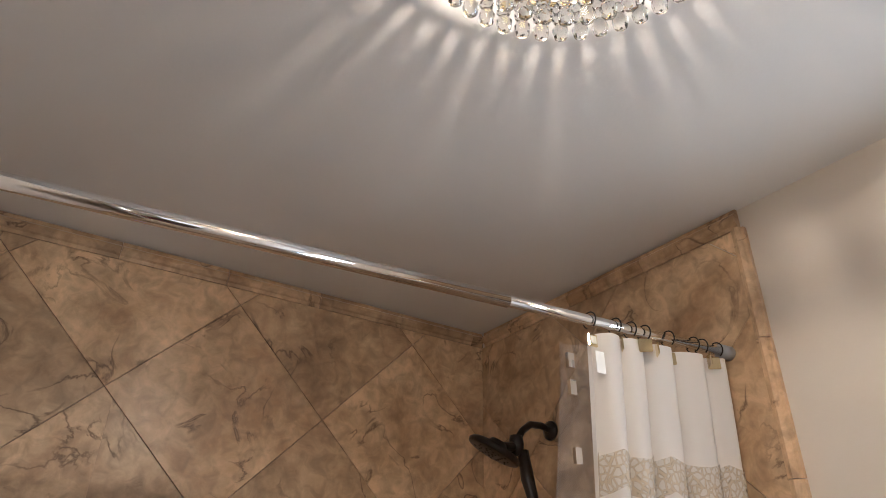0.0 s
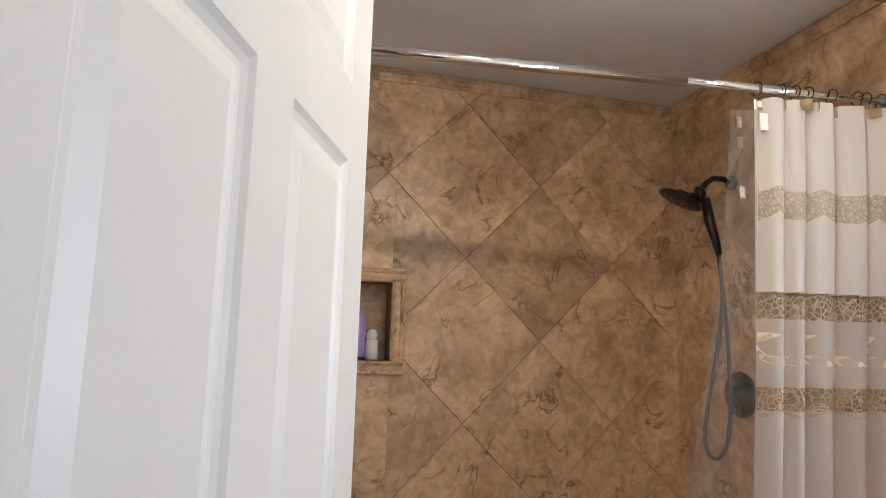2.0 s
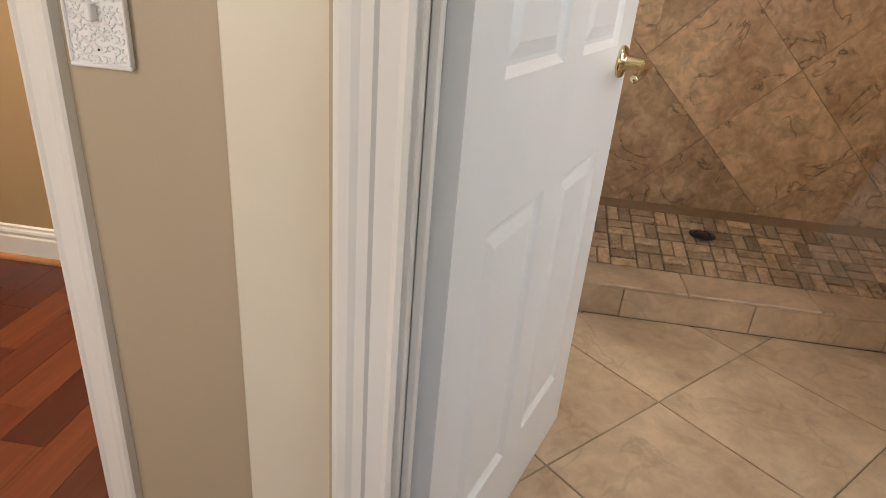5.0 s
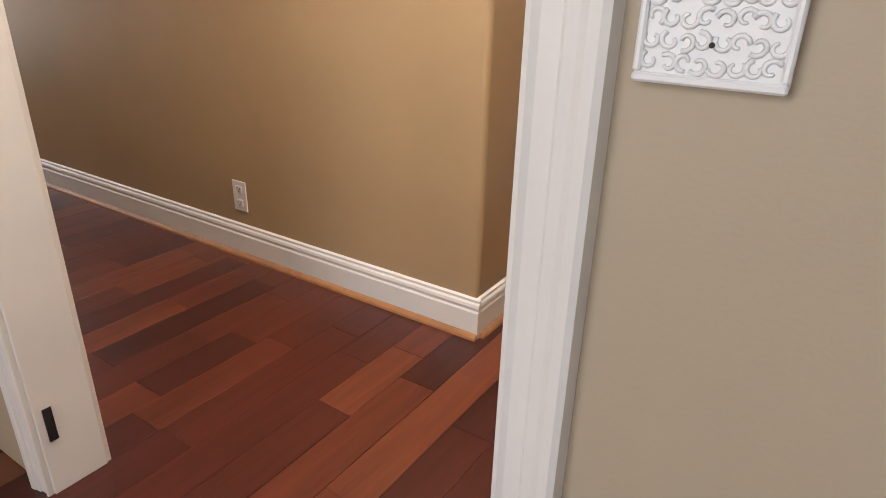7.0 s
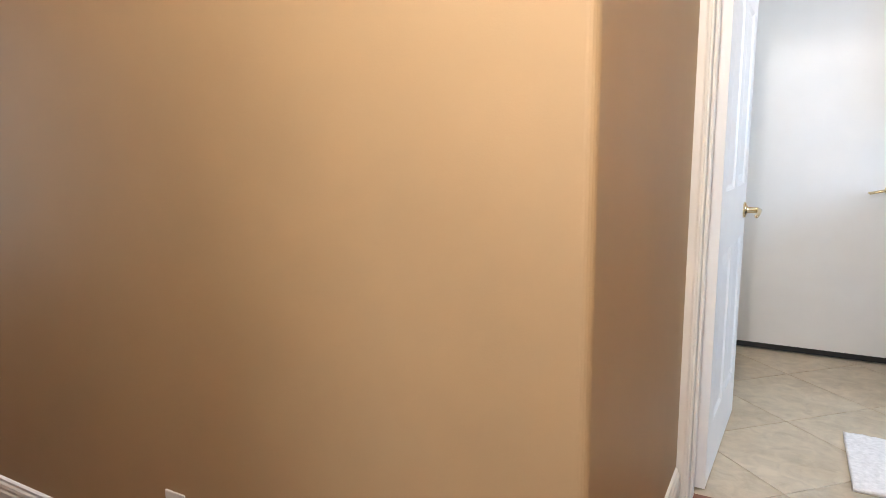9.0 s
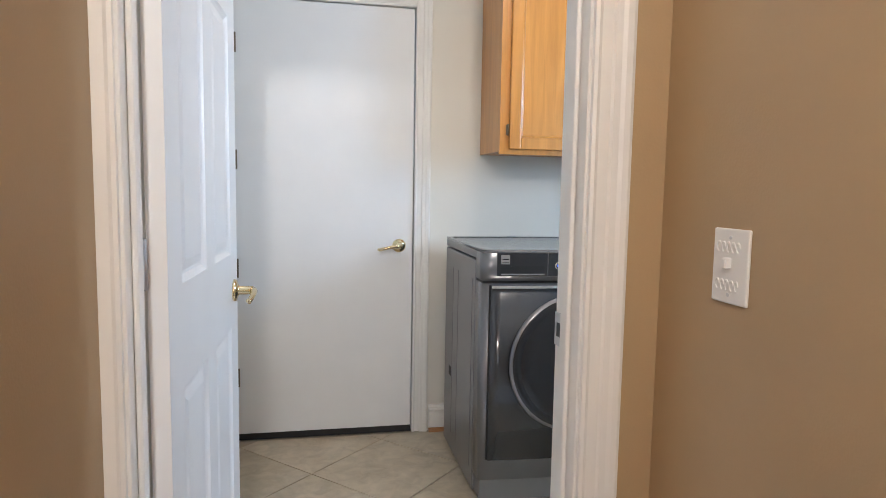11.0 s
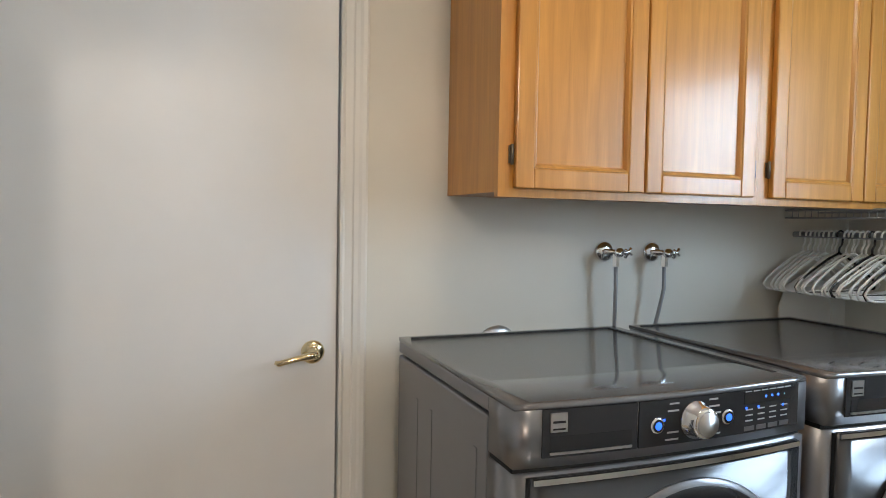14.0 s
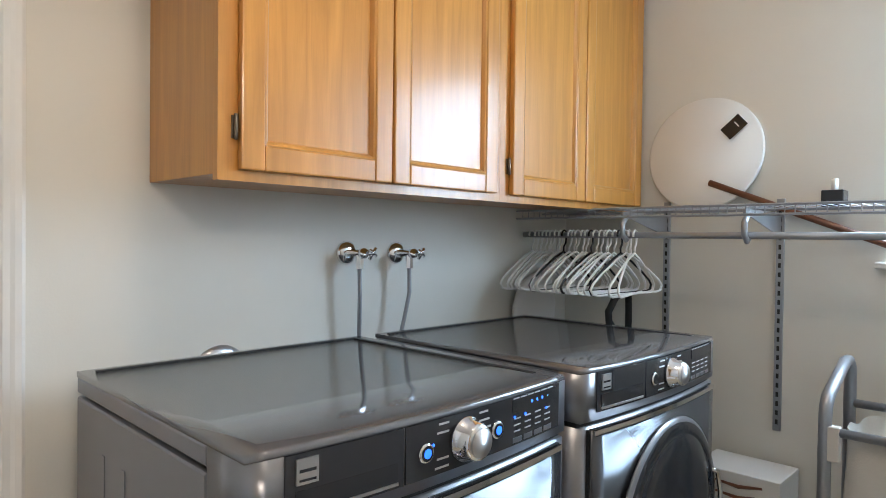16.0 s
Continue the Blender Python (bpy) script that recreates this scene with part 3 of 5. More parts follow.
# ---- doors ----
def panel_leaf(w, h, t):
    """A moulded six-panel leaf: x 0..w from the hinge, y -t..0, z 0..h, panels sunk on both faces."""
    bm = bmesh.new()
    st, mul = 0.105, 0.095
    pw = (w - 2 * st - mul) / 2
    xs = [0, st, st + pw, st + pw + mul, w - st, w]
    zs = [0, 0.20, 0.79, 1.00, 1.655, 1.765, 1.925, h]
    for y, s in ((0.0, -1), (-t, 1)):
        for i in range(5):
            for j in range(7):
                a, b, c, d = xs[i], xs[i + 1], zs[j], zs[j + 1]
                rings = [(0, 0)]
                if i in (1, 3) and j in (1, 3, 5):
                    rings += [(0.006, 0.005), (0.013, 0.009), (0.020, 0.009), (0.042, 0.003)]
                prev = None
                for inset, deep in rings:
                    yy = y + s * deep
                    vs = [bm.verts.new(p) for p in ((a + inset, yy, c + inset), (b - inset, yy, c + inset), (b - inset, yy, d - inset), (a + inset, yy, d - inset))]
                    if prev:
                        for k in range(4):
                            bm.faces.new((prev[k], prev[(k + 1) % 4], vs[(k + 1) % 4], vs[k]))
                    prev = vs
                bm.faces.new(prev)
    for a, b in (((0, 0), (0, h)), ((0, h), (w, h)), ((w, h), (w, 0)), ((w, 0), (0, 0))):
        bm.faces.new([bm.verts.new(p) for p in ((a[0], 0, a[1]), (b[0], 0, b[1]), (b[0], -t, b[1]), (a[0], -t, a[1]))])
    bmesh.ops.remove_doubles(bm, verts=bm.verts, dist=0.0004)
    return bm


def lever(parent, x, y, z, out, way, mat, label):
    """Rose, neck and curled lever on a leaf face; out +-1 along y, way +-1 along x."""
    L = part("lever_handle", lathe([(0.0, 0), (0.032, 0), (0.033, 0.004 * out), (0.030, 0.009 * out), (0.020, 0.012 * out), (0.013, 0.016 * out), (0.012, 0.054 * out), (0.0, 0.058 * out)], (x, y, z), "y", 24), mat, parent, label, True)
    pts = [(x, y + 0.054 * out, z), (x + 0.02 * way, y + 0.060 * out, z), (x + 0.05 * way, y + 0.062 * out, z - 0.004), (x + 0.08 * way, y + 0.060 * out, z - 0.011), (x + 0.098 * way, y + 0.056 * out, z - 0.016), (x + 0.108 * way, y + 0.054 * out, z - 0.012)]
    part("grip", tube(pts, [0.011, 0.010, 0.008, 0.0075, 0.008, 0.005], 10), mat, L, "", True)
    return L


def hinge(parent, x, y, z, mat=None):
    h = part("hinge", lathe([(0, -0.048), (0.0045, -0.047), (0.0065, -0.044), (0.0065, 0.044), (0.0045, 0.047), (0, 0.048)], (x, y, z), "z", 10), mat or M_HINGE, parent, "", True)
    part("hinge_plate", boxed(x - 0.016, x + 0.016, y - 0.0035, y + 0.0015, z - 0.044, z + 0.044), mat or M_HINGE, h)
    return h


def panel_door(name, at, rz, w, label, metal, lever_z):
    d = thing(name, label, "door", at, "", rz)
    d["kind"] = "structure"
    part("leaf", panel_leaf(w, 2.025, 0.035), M_DOOR, d)
    lever(d, w - 0.062, 0.0, lever_z, 1, -1, metal, "polished brass lever handle")
    lever(d, w - 0.062, -0.035, lever_z, -1, -1, metal, "polished brass lever handle")
    part("latch_plate", boxed(w - 0.001, w + 0.0015, -0.030, -0.005, lever_z - 0.03, lever_z + 0.03), metal, d)
    for z in (0.25, 1.05, 1.80):
        hinge(d, -0.002, 0.004, z, M_BRUSH)
    return d


panel_door("door_bath", (DX0 + 0.004, BY0 - 0.002, 0.010), 69.0, 0.755, "white six-panel door standing open with a brass lever", M_BRASS, 0.965)
panel_door("door_laundry", (LX0 + 0.004, LBY0 - 0.002, 0.010), 88.0, 0.765, "white six-panel door standing open into the laundry", M_BRASS, 0.89)

far = thing("door_garage", "flat white flush door, shut, with a brass lever", "door", (-1.414, LBY1 + 0.004, 0.0))
far["kind"] = "structure"
part("leaf", boxed(0, 0.825, 0, 0.044, 0.028, 2.046, bevel=0.002), M_DOOR, far)
part("sweep", boxed(0.0, 0.825, -0.004, 0.03, 0.002, 0.032), M_BLACK, far, "black rubber door sweep")
lever(far, 0.825 - 0.066, 0.0, 0.93, -1, -1, M_BRASS, "polished brass lever handle")
part("latch_plate", boxed(0.907, 0.9095, -0.002, 0.03, 0.91, 0.98), M_HINGE, far)
for z in (0.307, 0.826, 1.324, 1.844):
    hinge(far, -0.001, -0.006, z)


# ---- small fixtures used in several rooms ----
def wall_plate(name, m, label, category, w=0.071, h=0.116, toggles=()):
    """A cover plate on a wall; local x across, y out of the wall (towards -y), z up."""
    t = thing(name, label, category)
    t.matrix_basis = m
    part("cover", boxed(-w / 2, w / 2, -0.006, 0, -h / 2, h / 2, bevel=0.0025, seg=2), M_PLASTIC, t)
    for kind, z in toggles:
        if kind == "socket":
            s = part("socket", boxed(-0.017, 0.017, -0.0085, -0.004, z - 0.014, z + 0.014, bevel=0.004, seg=2), M_PLASTIC, t)
            for dx in (-0.0065, 0.0065):
                part("slot", boxed(dx - 0.0012, dx + 0.0012, -0.0088, -0.007, z - 0.002, z + 0.007), M_BLACK, s)
            part("slot", boxed(-0.0025, 0.0025, -0.0088, -0.007, z - 0.010, z - 0.005), M_BLACK, s)
        else:
            part("screw", lathe([(0, 0), (0.003, 0), (0.003, -0.001), (0, -0.0012)], (0, -0.006, z), "y", 10), M_BRUSH, t)
    return t


def bottle(name, label, at, prof, mat, cap=None, capmat=None, band=None, bandmat=None):
    b = thing(name, label, "bottle", at)
    part("body", lathe(prof, (0, 0, 0), "z", 20), mat, b, "", True)
    if cap:
        part("cap", lathe(cap, (0, 0, 0), "z", 16), capmat, b, "", True)
    if band:
        part("printed_label", lathe(band, (0, 0, 0), "z", 20), bandmat, b, "", True)
    return b


# ---- bathroom things ----
SH = 0.128                          # shower floor level at the curb
SH_BACK = 0.235                     # the floor rises towards the back wall
def floor_z(y):
    return SH + (SH_BACK - SH) * (y - CURB1) / (BY1 - CURB1)


RY0, RY1, RZ0, RZ1 = 1.335, 1.160, 2.088, 2.090
def rod_at(x):
    k = (x - BX0) / (BX1 - BX0)
    return (x, RY0 + (RY1 - RY0) * k, RZ0 + (RZ1 - RZ0) * k)


rod = thing("shower_rod", "shiny chrome shower curtain rod across the shower", "curtain rod")
part("outer_tube", tube([rod_at(BX0 + 0.002), rod_at(0.98)], 0.0135, 16), M_CHROME, rod, "", True)
part("inner_tube", tube([rod_at(0.96), rod_at(BX1 - 0.014)], 0.0115, 16), M_CHROME, rod, "", True)
part("end_cap", tube([rod_at(BX1 - 0.042), rod_at(BX1 - 0.001)], 0.017, 16), M_GREY, rod, "grey rubber end cap", True)
part("end_cap", tube([rod_at(BX0 + 0.001), rod_at(BX0 + 0.04)], 0.019, 16), M_GREY, rod, "grey rubber end cap", True)


def fold(u, z):
    """Where the curtain's cloth runs: u along the hem 0..1, z height."""
    low = max(0.0, 2.06 - z) / 1.93
    x = 1.155 + 0.41 * u + low * (0.02 - 0.03 * (1 - u)) + 0.012 * math.sin(9 * u + 1)
    amp = 0.020 + 0.012 * low
    wave = math.sin(2 * math.pi * 5.4 * u + 0.5 + 0.5 * math.sin(2.2 * z))
    wave2 = math.sin(2 * math.pi * 11.3 * u + 1.7 * z) * 0.2
    y = rod_at(x)[1] - 0.005 + 0.135 * low ** 1.2 + amp * (wave + wave2) * (0.3 + 0.7 * min(1, 14 * u))
    x += 0.012 * math.cos(2 * math.pi * 5.4 * u + 0.5)
    return (x, y, z)


HEM = 0.030                         # how far the cloth hangs above its cut lengths
def cloth_band(z1, z0, edge=0.0, scallop=0.0, off=0.0, nu=150, nz=None):
    z1, z0 = z1 + HEM * 0.7, z0 + HEM * 0.7
    bm = bmesh.new()
    uv = bm.loops.layers.uv.new()
    nz = nz or max(2, int((z1 - z0) / 0.03))
    rows = []
    for j in range(nz + 1):
        row = []
        for i in range(nu + 1):
            u = i / nu
            k = j / nz
            lo = z0 - scallop * abs(math.sin(u * 26))
            hi = z1 - edge * abs(math.sin(u * 26))
            z = hi + (lo - hi) * k
            x, y, zz = fold(u, z)
            row.append((bm.verts.new((x, y - off, zz)), (u * 1.1, z)))
        rows.append(row)
    for r0, r1 in zip(rows, rows[1:]):
        for i in range(nu):
            q = (r0[i], r0[i + 1], r1[i + 1], r1[i])
            f = bm.faces.new([v for v, _ in q])
            for lp, (_, c) in zip(f.loops, q):
                lp[uv].uv = c
    return bm


curtain = thing("shower_curtain", "white shower curtain with beige lace bands and embroidered leaves, drawn aside", "shower curtain")
part("top_panel", cloth_band(2.04, 1.80), M_CLOTH, curtain, "plain white cotton", True)
part("lace_band", cloth_band(1.81, 1.745, 0.012, 0.02, 0.004), M_LACE, curtain, "beige scalloped lace", True)
part("upper_panel", cloth_band(1.80, 1.545), M_CLOTH, curtain, "plain white cotton", True)
part("lace_band", cloth_band(1.545, 1.478, 0.01, 0.0), M_LACE, curtain, "open beige crochet lace", True)
part("leaf_panel", cloth_band(1.478, 1.312), M_SHEER, curtain, "sheer voile with embroidery", True)
part("lace_band", cloth_band(1.312, 1.255, 0.0, 0.018), M_LACE, curtain, "open beige crochet lace", True)
part("lower_panel", cloth_band(1.255, 0.46), M_SHEER, curtain, "sheer white voile", True)
part("leaf_panel", cloth_band(0.46, 0.235), M_SHEER, curtain, "sheer voile with embroidery", True)
part("lace_band", cloth_band(0.235, 0.170, 0.0, 0.03), M_LACE, curtain, "beige scalloped lace hem", True)


def leaf(u, z, size, turn, round_leaf):
    """An embroidered leaf that lies on the cloth."""
    bm = bmesh.new()
    ring = []
    for k in range(12):
        a = 2 * math.pi * k / 12
        px, pz = math.cos(a) * size * (0.75 if round_leaf else 1.0), math.sin(a) * size * (0.75 if round_leaf else 0.42)
        if k == 0:
            px *= 1.35
        ct, st = math.cos(turn), math.sin(turn)
        x, y, zz = fold(min(0.985, max(0.01, u + (px * ct - pz * st) / 0.62)), z + px * st + pz * ct)
        ring.append(bm.verts.new((x, y - 0.0035, zz)))
    bm.faces.new(ring)
    return bm


for base_z in (1.42, 0.36):
    for i, u in enumerate((0.06, 0.22, 0.40, 0.58, 0.76, 0.93)):
        part("embroidered_leaf", leaf(u, base_z + 0.034, 0.029, 1.4 if i % 2 else 0.2, i % 2 == 1), M_LEAF, curtain)
        part("embroidered_leaf", leaf(u + 0.05, base_z - 0.020, 0.029, -0.3, False), M_LEAF, curtain)
        part("embroidered_leaf", leaf(u - 0.03, base_z - 0.058, 0.022, 1.1, True), M_LEAF, curtain)
        stem = [fold(min(0.98, max(0.01, u - 0.05 + 0.10 * k / 5)), base_z + 0.015 * math.sin(k)) for k in range(6)]
        part("embroidered_stem", tube([(x, y - 0.003, z) for x, y, z in stem], 0.0018, 5), M_LEAF, curtain)
tag_u = fold(0.055, 2.0)
part("care_tag", boxed(tag_u[0] - 0.012, tag_u[0] + 0.012, tag_u[1] - 0.034, tag_u[1] - 0.033, 1.972, 2.017), M_PLASTIC, curtain, "small white cloth label")

ring_us = (0.045, 0.20, 0.33, 0.47, 0.60, 0.72, 0.84, 0.95)
for i, u in enumerate(ring_us):
    x, y, z = fold(u, 2.04)
    rx, ry, rz = rod_at(x)
    hook = thing("curtain_hook", "dark wire curtain hook with a square gold tile", "curtain hook", (rx, ry, rz), "hooks along the curtain rod")
    part("wire", tube([(0.0, 0.018 * math.cos(a), 0.018 * math.sin(a)) for a in [math.radians(-60 + 300 * k / 14) for k in range(15)]], 0.0016, 6), M_BRONZE, hook, "", True)
    sq = bmesh.new()
    box(sq, -0.014, 0.014, -0.004, 0.0, -0.058, -0.030, bevel=0.002)
    dy = y - ry - 0.012
    for v in sq.verts:
        ang = 0.0 if i == 0 else (0.9 if i % 2 else -0.7)
        v.co = (v.co.x * math.cos(ang) + 0.002, v.co.y + dy + v.co.x * math.sin(ang), v.co.z)
    tile_ob = part("tile", sq, M_BRASS, hook, "square antique gold tile")
    c2 = boxed(-0.008, 0.008, dy - 0.0065, dy - 0.003, -0.052, -0.036, bevel=0.001)
    part("inlay", c2, M_CREAM, tile_ob) if i == 0 else c2.free()

liner = thing("shower_liner", "clear vinyl shower liner hanging inside the curtain", "shower liner")
lb = bmesh.new()
rows = []
for j in range(20):
    k = j / 19
    z = 2.045 + (SH + 0.075 - 2.045) * k
    row = []
    for i in range(40):
        u = i / 39
        x = 1.125 - 0.17 * k ** 2.2 + (0.40 + 0.15 * k) * u
        row.append(lb.verts.new((x, rod_at(x)[1] + 0.03 + 0.34 * k ** 1.3 + 0.014 * math.sin(u * 22 + 2 * k), z)))
    rows.append(row)
for r0, r1 in zip(rows, rows[1:]):
    for i in range(39):
        lb.faces.new((r0[i], r0[i + 1], r1[i + 1], r1[i]))
part("sheet", lb, M_LINER, liner, "", True)
for z in (1.985, 1.93, 1.80):
    part("magnet_strip", boxed(1.128, 1.144, rod_at(1.13)[1] + 0.012, rod_at(1.13)[1] + 0.020, z, z + 0.03), M_CHROME, liner)

# shower set on the end wall
sh = thing("shower_set", "dark bronze shower head with hand spray and hose", "shower head", (BX1 - 0.012, 1.788, 2.022))
part("flange", lathe([(0, 0), (0.03, 0), (0.028, -0.008), (0.012, -0.014), (0, -0.014)], (0, 0, 0), "x", 20), M_BRONZE, sh, "", True)
part("arm", tube([(0, 0, 0), (-0.04, 0, 0.010), (-0.09, -0.01, 0.004), (-0.13, -0.02, -0.022), (-0.155, -0.03, -0.05)], 0.0105, 10), M_BRONZE, sh, "", True)
part("diverter", lathe([(0, -0.03), (0.018, -0.028), (0.022, 0), (0.018, 0.026), (0, 0.03)], (-0.165, -0.035, -0.068), "z", 14), M_BRONZE, sh, "", True)
hd = bmesh.new()
turned(hd, [(0, 0.030), (0.022, 0.028), (0.030, 0.016), (0.070, 0.008), (0.076, 0.0), (0.074, -0.008), (0.066, -0.011), (0, -0.011)], (0, 0, 0), "z", 28)
for k in range(26):
    a, r = k * 2.4, 0.011 * math.sqrt(k)
    turned(hd, [(0.003, -0.010), (0.0025, -0.0135), (0.0005, -0.0135)], (r * math.cos(a), r * math.sin(a), 0), "z", 6)
bmesh.ops.transform(hd, matrix=pose(-0.262, -0.06, -0.098, 16, 24, 0), verts=hd.verts)
part("spray_head", hd, M_BRONZE, sh, "round dark bronze spray head", True)
part("neck", tube([(-0.180, -0.038, -0.075), (-0.225, -0.050, -0.082), (-0.255, -0.057, -0.088)], [0.014, 0.013, 0.018], 10), M_BRONZE, sh, "", True)
part("hand_spray", tube([(-0.150, -0.045, -0.085), (-0.150, -0.06, -0.16), (-0.128, -0.06, -0.23), (-0.115, -0.06, -0.28)], [0.016, 0.019, 0.014, 0.011], 10), M_BRONZE, sh, "", True)
hose = [(-0.115, -0.06, -0.28), (-0.105, -0.06, -0.42), (-0.135, -0.06, -0.60), (-0.185, -0.07, -0.76), (-0.215, -0.08, -0.87), (-0.205, -0.08, -0.935), (-0.16, -0.07, -0.955), (-0.105, -0.05, -0.92), (-0.075, -0.04, -0.80), (-0.07, -0.03, -0.50), (-0.10, -0.03, -0.22), (-0.150, -0.035, -0.10)]
fine = []
for a, b in zip(hose, hose[1:]):
    for k in range(6):
        fine.append(tuple(a[i] + (b[i] - a[i]) * k / 6 for i in range(3)))
for _ in range(4):
    fine = [fine[0]] + [tuple((fine[i - 1][c] + 2 * fine[i][c] + fine[i + 1][c]) / 4 for c in range(3)) for i in range(1, len(fine) - 1)] + [fine[-1]]
part("hose", tube(fine, [0.0072 if i % 2 else 0.0062 for i in range(len(fine))], 8), M_CORD, sh, "ribbed dark metal hose", True)
part("hose_clip", tube([(-0.02, -0.02, -0.45), (-0.075, -0.03, -0.45)], 0.006, 8), M_CHROME, sh, "", True)
valve = thing("shower_valve", "round dark bronze shower valve with a lever", "shower valve", (BX1 - 0.012, 1.788, 1.27))
part("escutcheon", lathe([(0, 0), (0.078, 0), (0.080, -0.004), (0.070, -0.010), (0.03, -0.018), (0.028, -0.045), (0, -0.047)], (0, 0, 0), "x", 28), M_BRONZE, valve, "", True)
part("lever", tube([(-0.04, 0, 0), (-0.05, -0.03, -0.03), (-0.05, -0.06, -0.055)], [0.011, 0.009, 0.006], 8), M_BRONZE, valve, "", True)

# niche
niche = thing("niche", "travertine shower niche with a moulded stone frame", "niche")
niche["kind"] = "structure"
NX0, NX1, NZ0, NZ1 = 0.112, 0.419, 1.352, 1.630
part("niche_back", boxed(NX0 - 0.01, NX1 + 0.01, BY1 + 0.092, BY1 + 0.10, NZ0 - 0.01, NZ1 + 0.01), M_TILE, niche)
part("niche_shelf", boxed(NX0, NX1, BY1 - 0.002, BY1 + 0.092, NZ0 - 0.008, NZ0), M_TILE, niche)
FR = [(0, 0), (0, 0.020), (0.006, 0.024), (0.013, 0.020), (0.016, 0.014), (0.030, 0.014), (0.034, 0.020), (0.042, 0.022), (0.048, 0.016), (0.048, 0)]
o = (0, -1, 0)
yb = BY1 - 0.008
part("frame_piece", moulding(bmesh.new(), FR, (NX0 - 0.046, yb, NZ1), (NX1 + 0.046, yb, NZ1), o, (0, 0, 1)), M_TILE, niche)
part("frame_piece", moulding(bmesh.new(), FR, (NX0 - 0.046, yb, NZ0), (NX1 + 0.046, yb, NZ0), o, (0, 0, -1)), M_TILE, niche)
part("frame_piece", moulding(bmesh.new(), FR, (NX1, yb, NZ0), (NX1, yb, NZ1), o, (1, 0, 0)), M_TILE, niche)
part("frame_piece", moulding(bmesh.new(), FR, (NX0, yb, NZ0), (NX0, yb, NZ1), o, (-1, 0, 0)), M_TILE, niche)
by = BY1 + 0.048
bottle("shampoo_bottle", "lilac plastic bottle with a black pump neck in the niche", (0.299, by, NZ0), [(0, 0), (0.037, 0.001), (0.041, 0.006), (0.041, 0.145), (0.034, 0.165), (0.014, 0.176), (0, 0.177)], M_PURPLE, [(0, 0.176), (0.013, 0.176), (0.013, 0.198), (0.006, 0.200), (0, 0.2)], M_BLACK, [(0.0, 0.004), (0.0416, 0.004), (0.0416, 0.012), (0.0, 0.012)], M_BLACK)
bottle("lotion_bottle", "small white plastic bottle with a rounded cap", (0.362, by - 0.01, NZ0), [(0, 0), (0.020, 0.001), (0.023, 0.005), (0.023, 0.070), (0.021, 0.072), (0, 0.072)], M_PLASTIC, [(0, 0.072), (0.022, 0.072), (0.020, 0.095), (0.012, 0.108), (0, 0.110)], M_PLASTIC)
bottle("soap_bottle", "white and dark green plastic bottle with a tapered neck", (0.177, by, NZ0), [(0, 0), (0.026, 0.001), (0.029, 0.006), (0.031, 0.06), (0.029, 0.12), (0.020, 0.15), (0.010, 0.155), (0, 0.155)], M_PLASTIC, [(0, 0.155), (0.010, 0.155), (0.011, 0.185), (0.007, 0.195), (0, 0.195)], M_PLASTIC, [(0.0, 0.010), (0.0305, 0.010), (0.0325, 0.055), (0.0, 0.062)], M_GREEN)

# ceiling lamp with crystal drops
lamp = thing("crystal_ceiling_lamp", "round gold ceiling lamp hung with clear crystal drops, lit", "ceiling lamp", (0.652, 0.640, TOP))
part("canopy", lathe([(0, 0), (0.19, 0), (0.19, -0.012), (0.17, -0.022), (0, -0.022)], (0, 0, 0), "z", 40), M_BRASS, lamp, "polished gold canopy", True)
for r, z in ((0.215, -0.045), (0.15, -0.085)):
    part("hoop", tube([(r * math.cos(a), r * math.sin(a), z) for a in [2 * math.pi * k / 40 for k in range(40)]], 0.004, 6, True), M_BRASS, lamp, "thin gold hoop", True)
for k in range(4):
    a = k * math.pi / 2 + 0.3
    part("hoop_arm", tube([(0.17 * math.cos(a), 0.17 * math.sin(a), -0.02), (0.215 * math.cos(a), 0.215 * math.sin(a), -0.045), (0.15 * math.cos(a), 0.15 * math.sin(a), -0.085)], 0.003, 6), M_BRASS, lamp)
drop_me = mesh_of("crystal_drop", lathe([(0, 0), (0.007, -0.003), (0.0125, -0.014), (0.0105, -0.027), (0, -0.034)], (0, 0, 0), "z", 8), M_CRYSTAL)
bead_me = mesh_of("crystal_bead", lathe([(0, 0), (0.008, -0.003), (0.0115, -0.0105), (0.008, -0.018), (0, -0.021)], (0, 0, 0), "z", 8), M_CRYSTAL)
for r, z, n in ((0.215, -0.048, 46), (0.15, -0.088, 32)):
    for k in range(n):
        a = 2 * math.pi * k / n
        for me, dz in ((bead_me, 0), (bead_me, -0.020), (drop_me, -0.040)):
            d = new("crystal_drop", me)
            d.parent = lamp
            d.matrix_basis = pose(r * math.cos(a), r * math.sin(a), z + dz, 0, 0, 57.3 * a)
for k in range(3):
    a = 2 * math.pi * k / 3
    part("bulb", lathe([(0, -0.02), (0.012, -0.022), (0.018, -0.045), (0.012, -0.062), (0, -0.066)], (0.09 * math.cos(a), 0.09 * math.sin(a), 0), "z", 12), M_BULB, lamp, "small warm bulb", True)

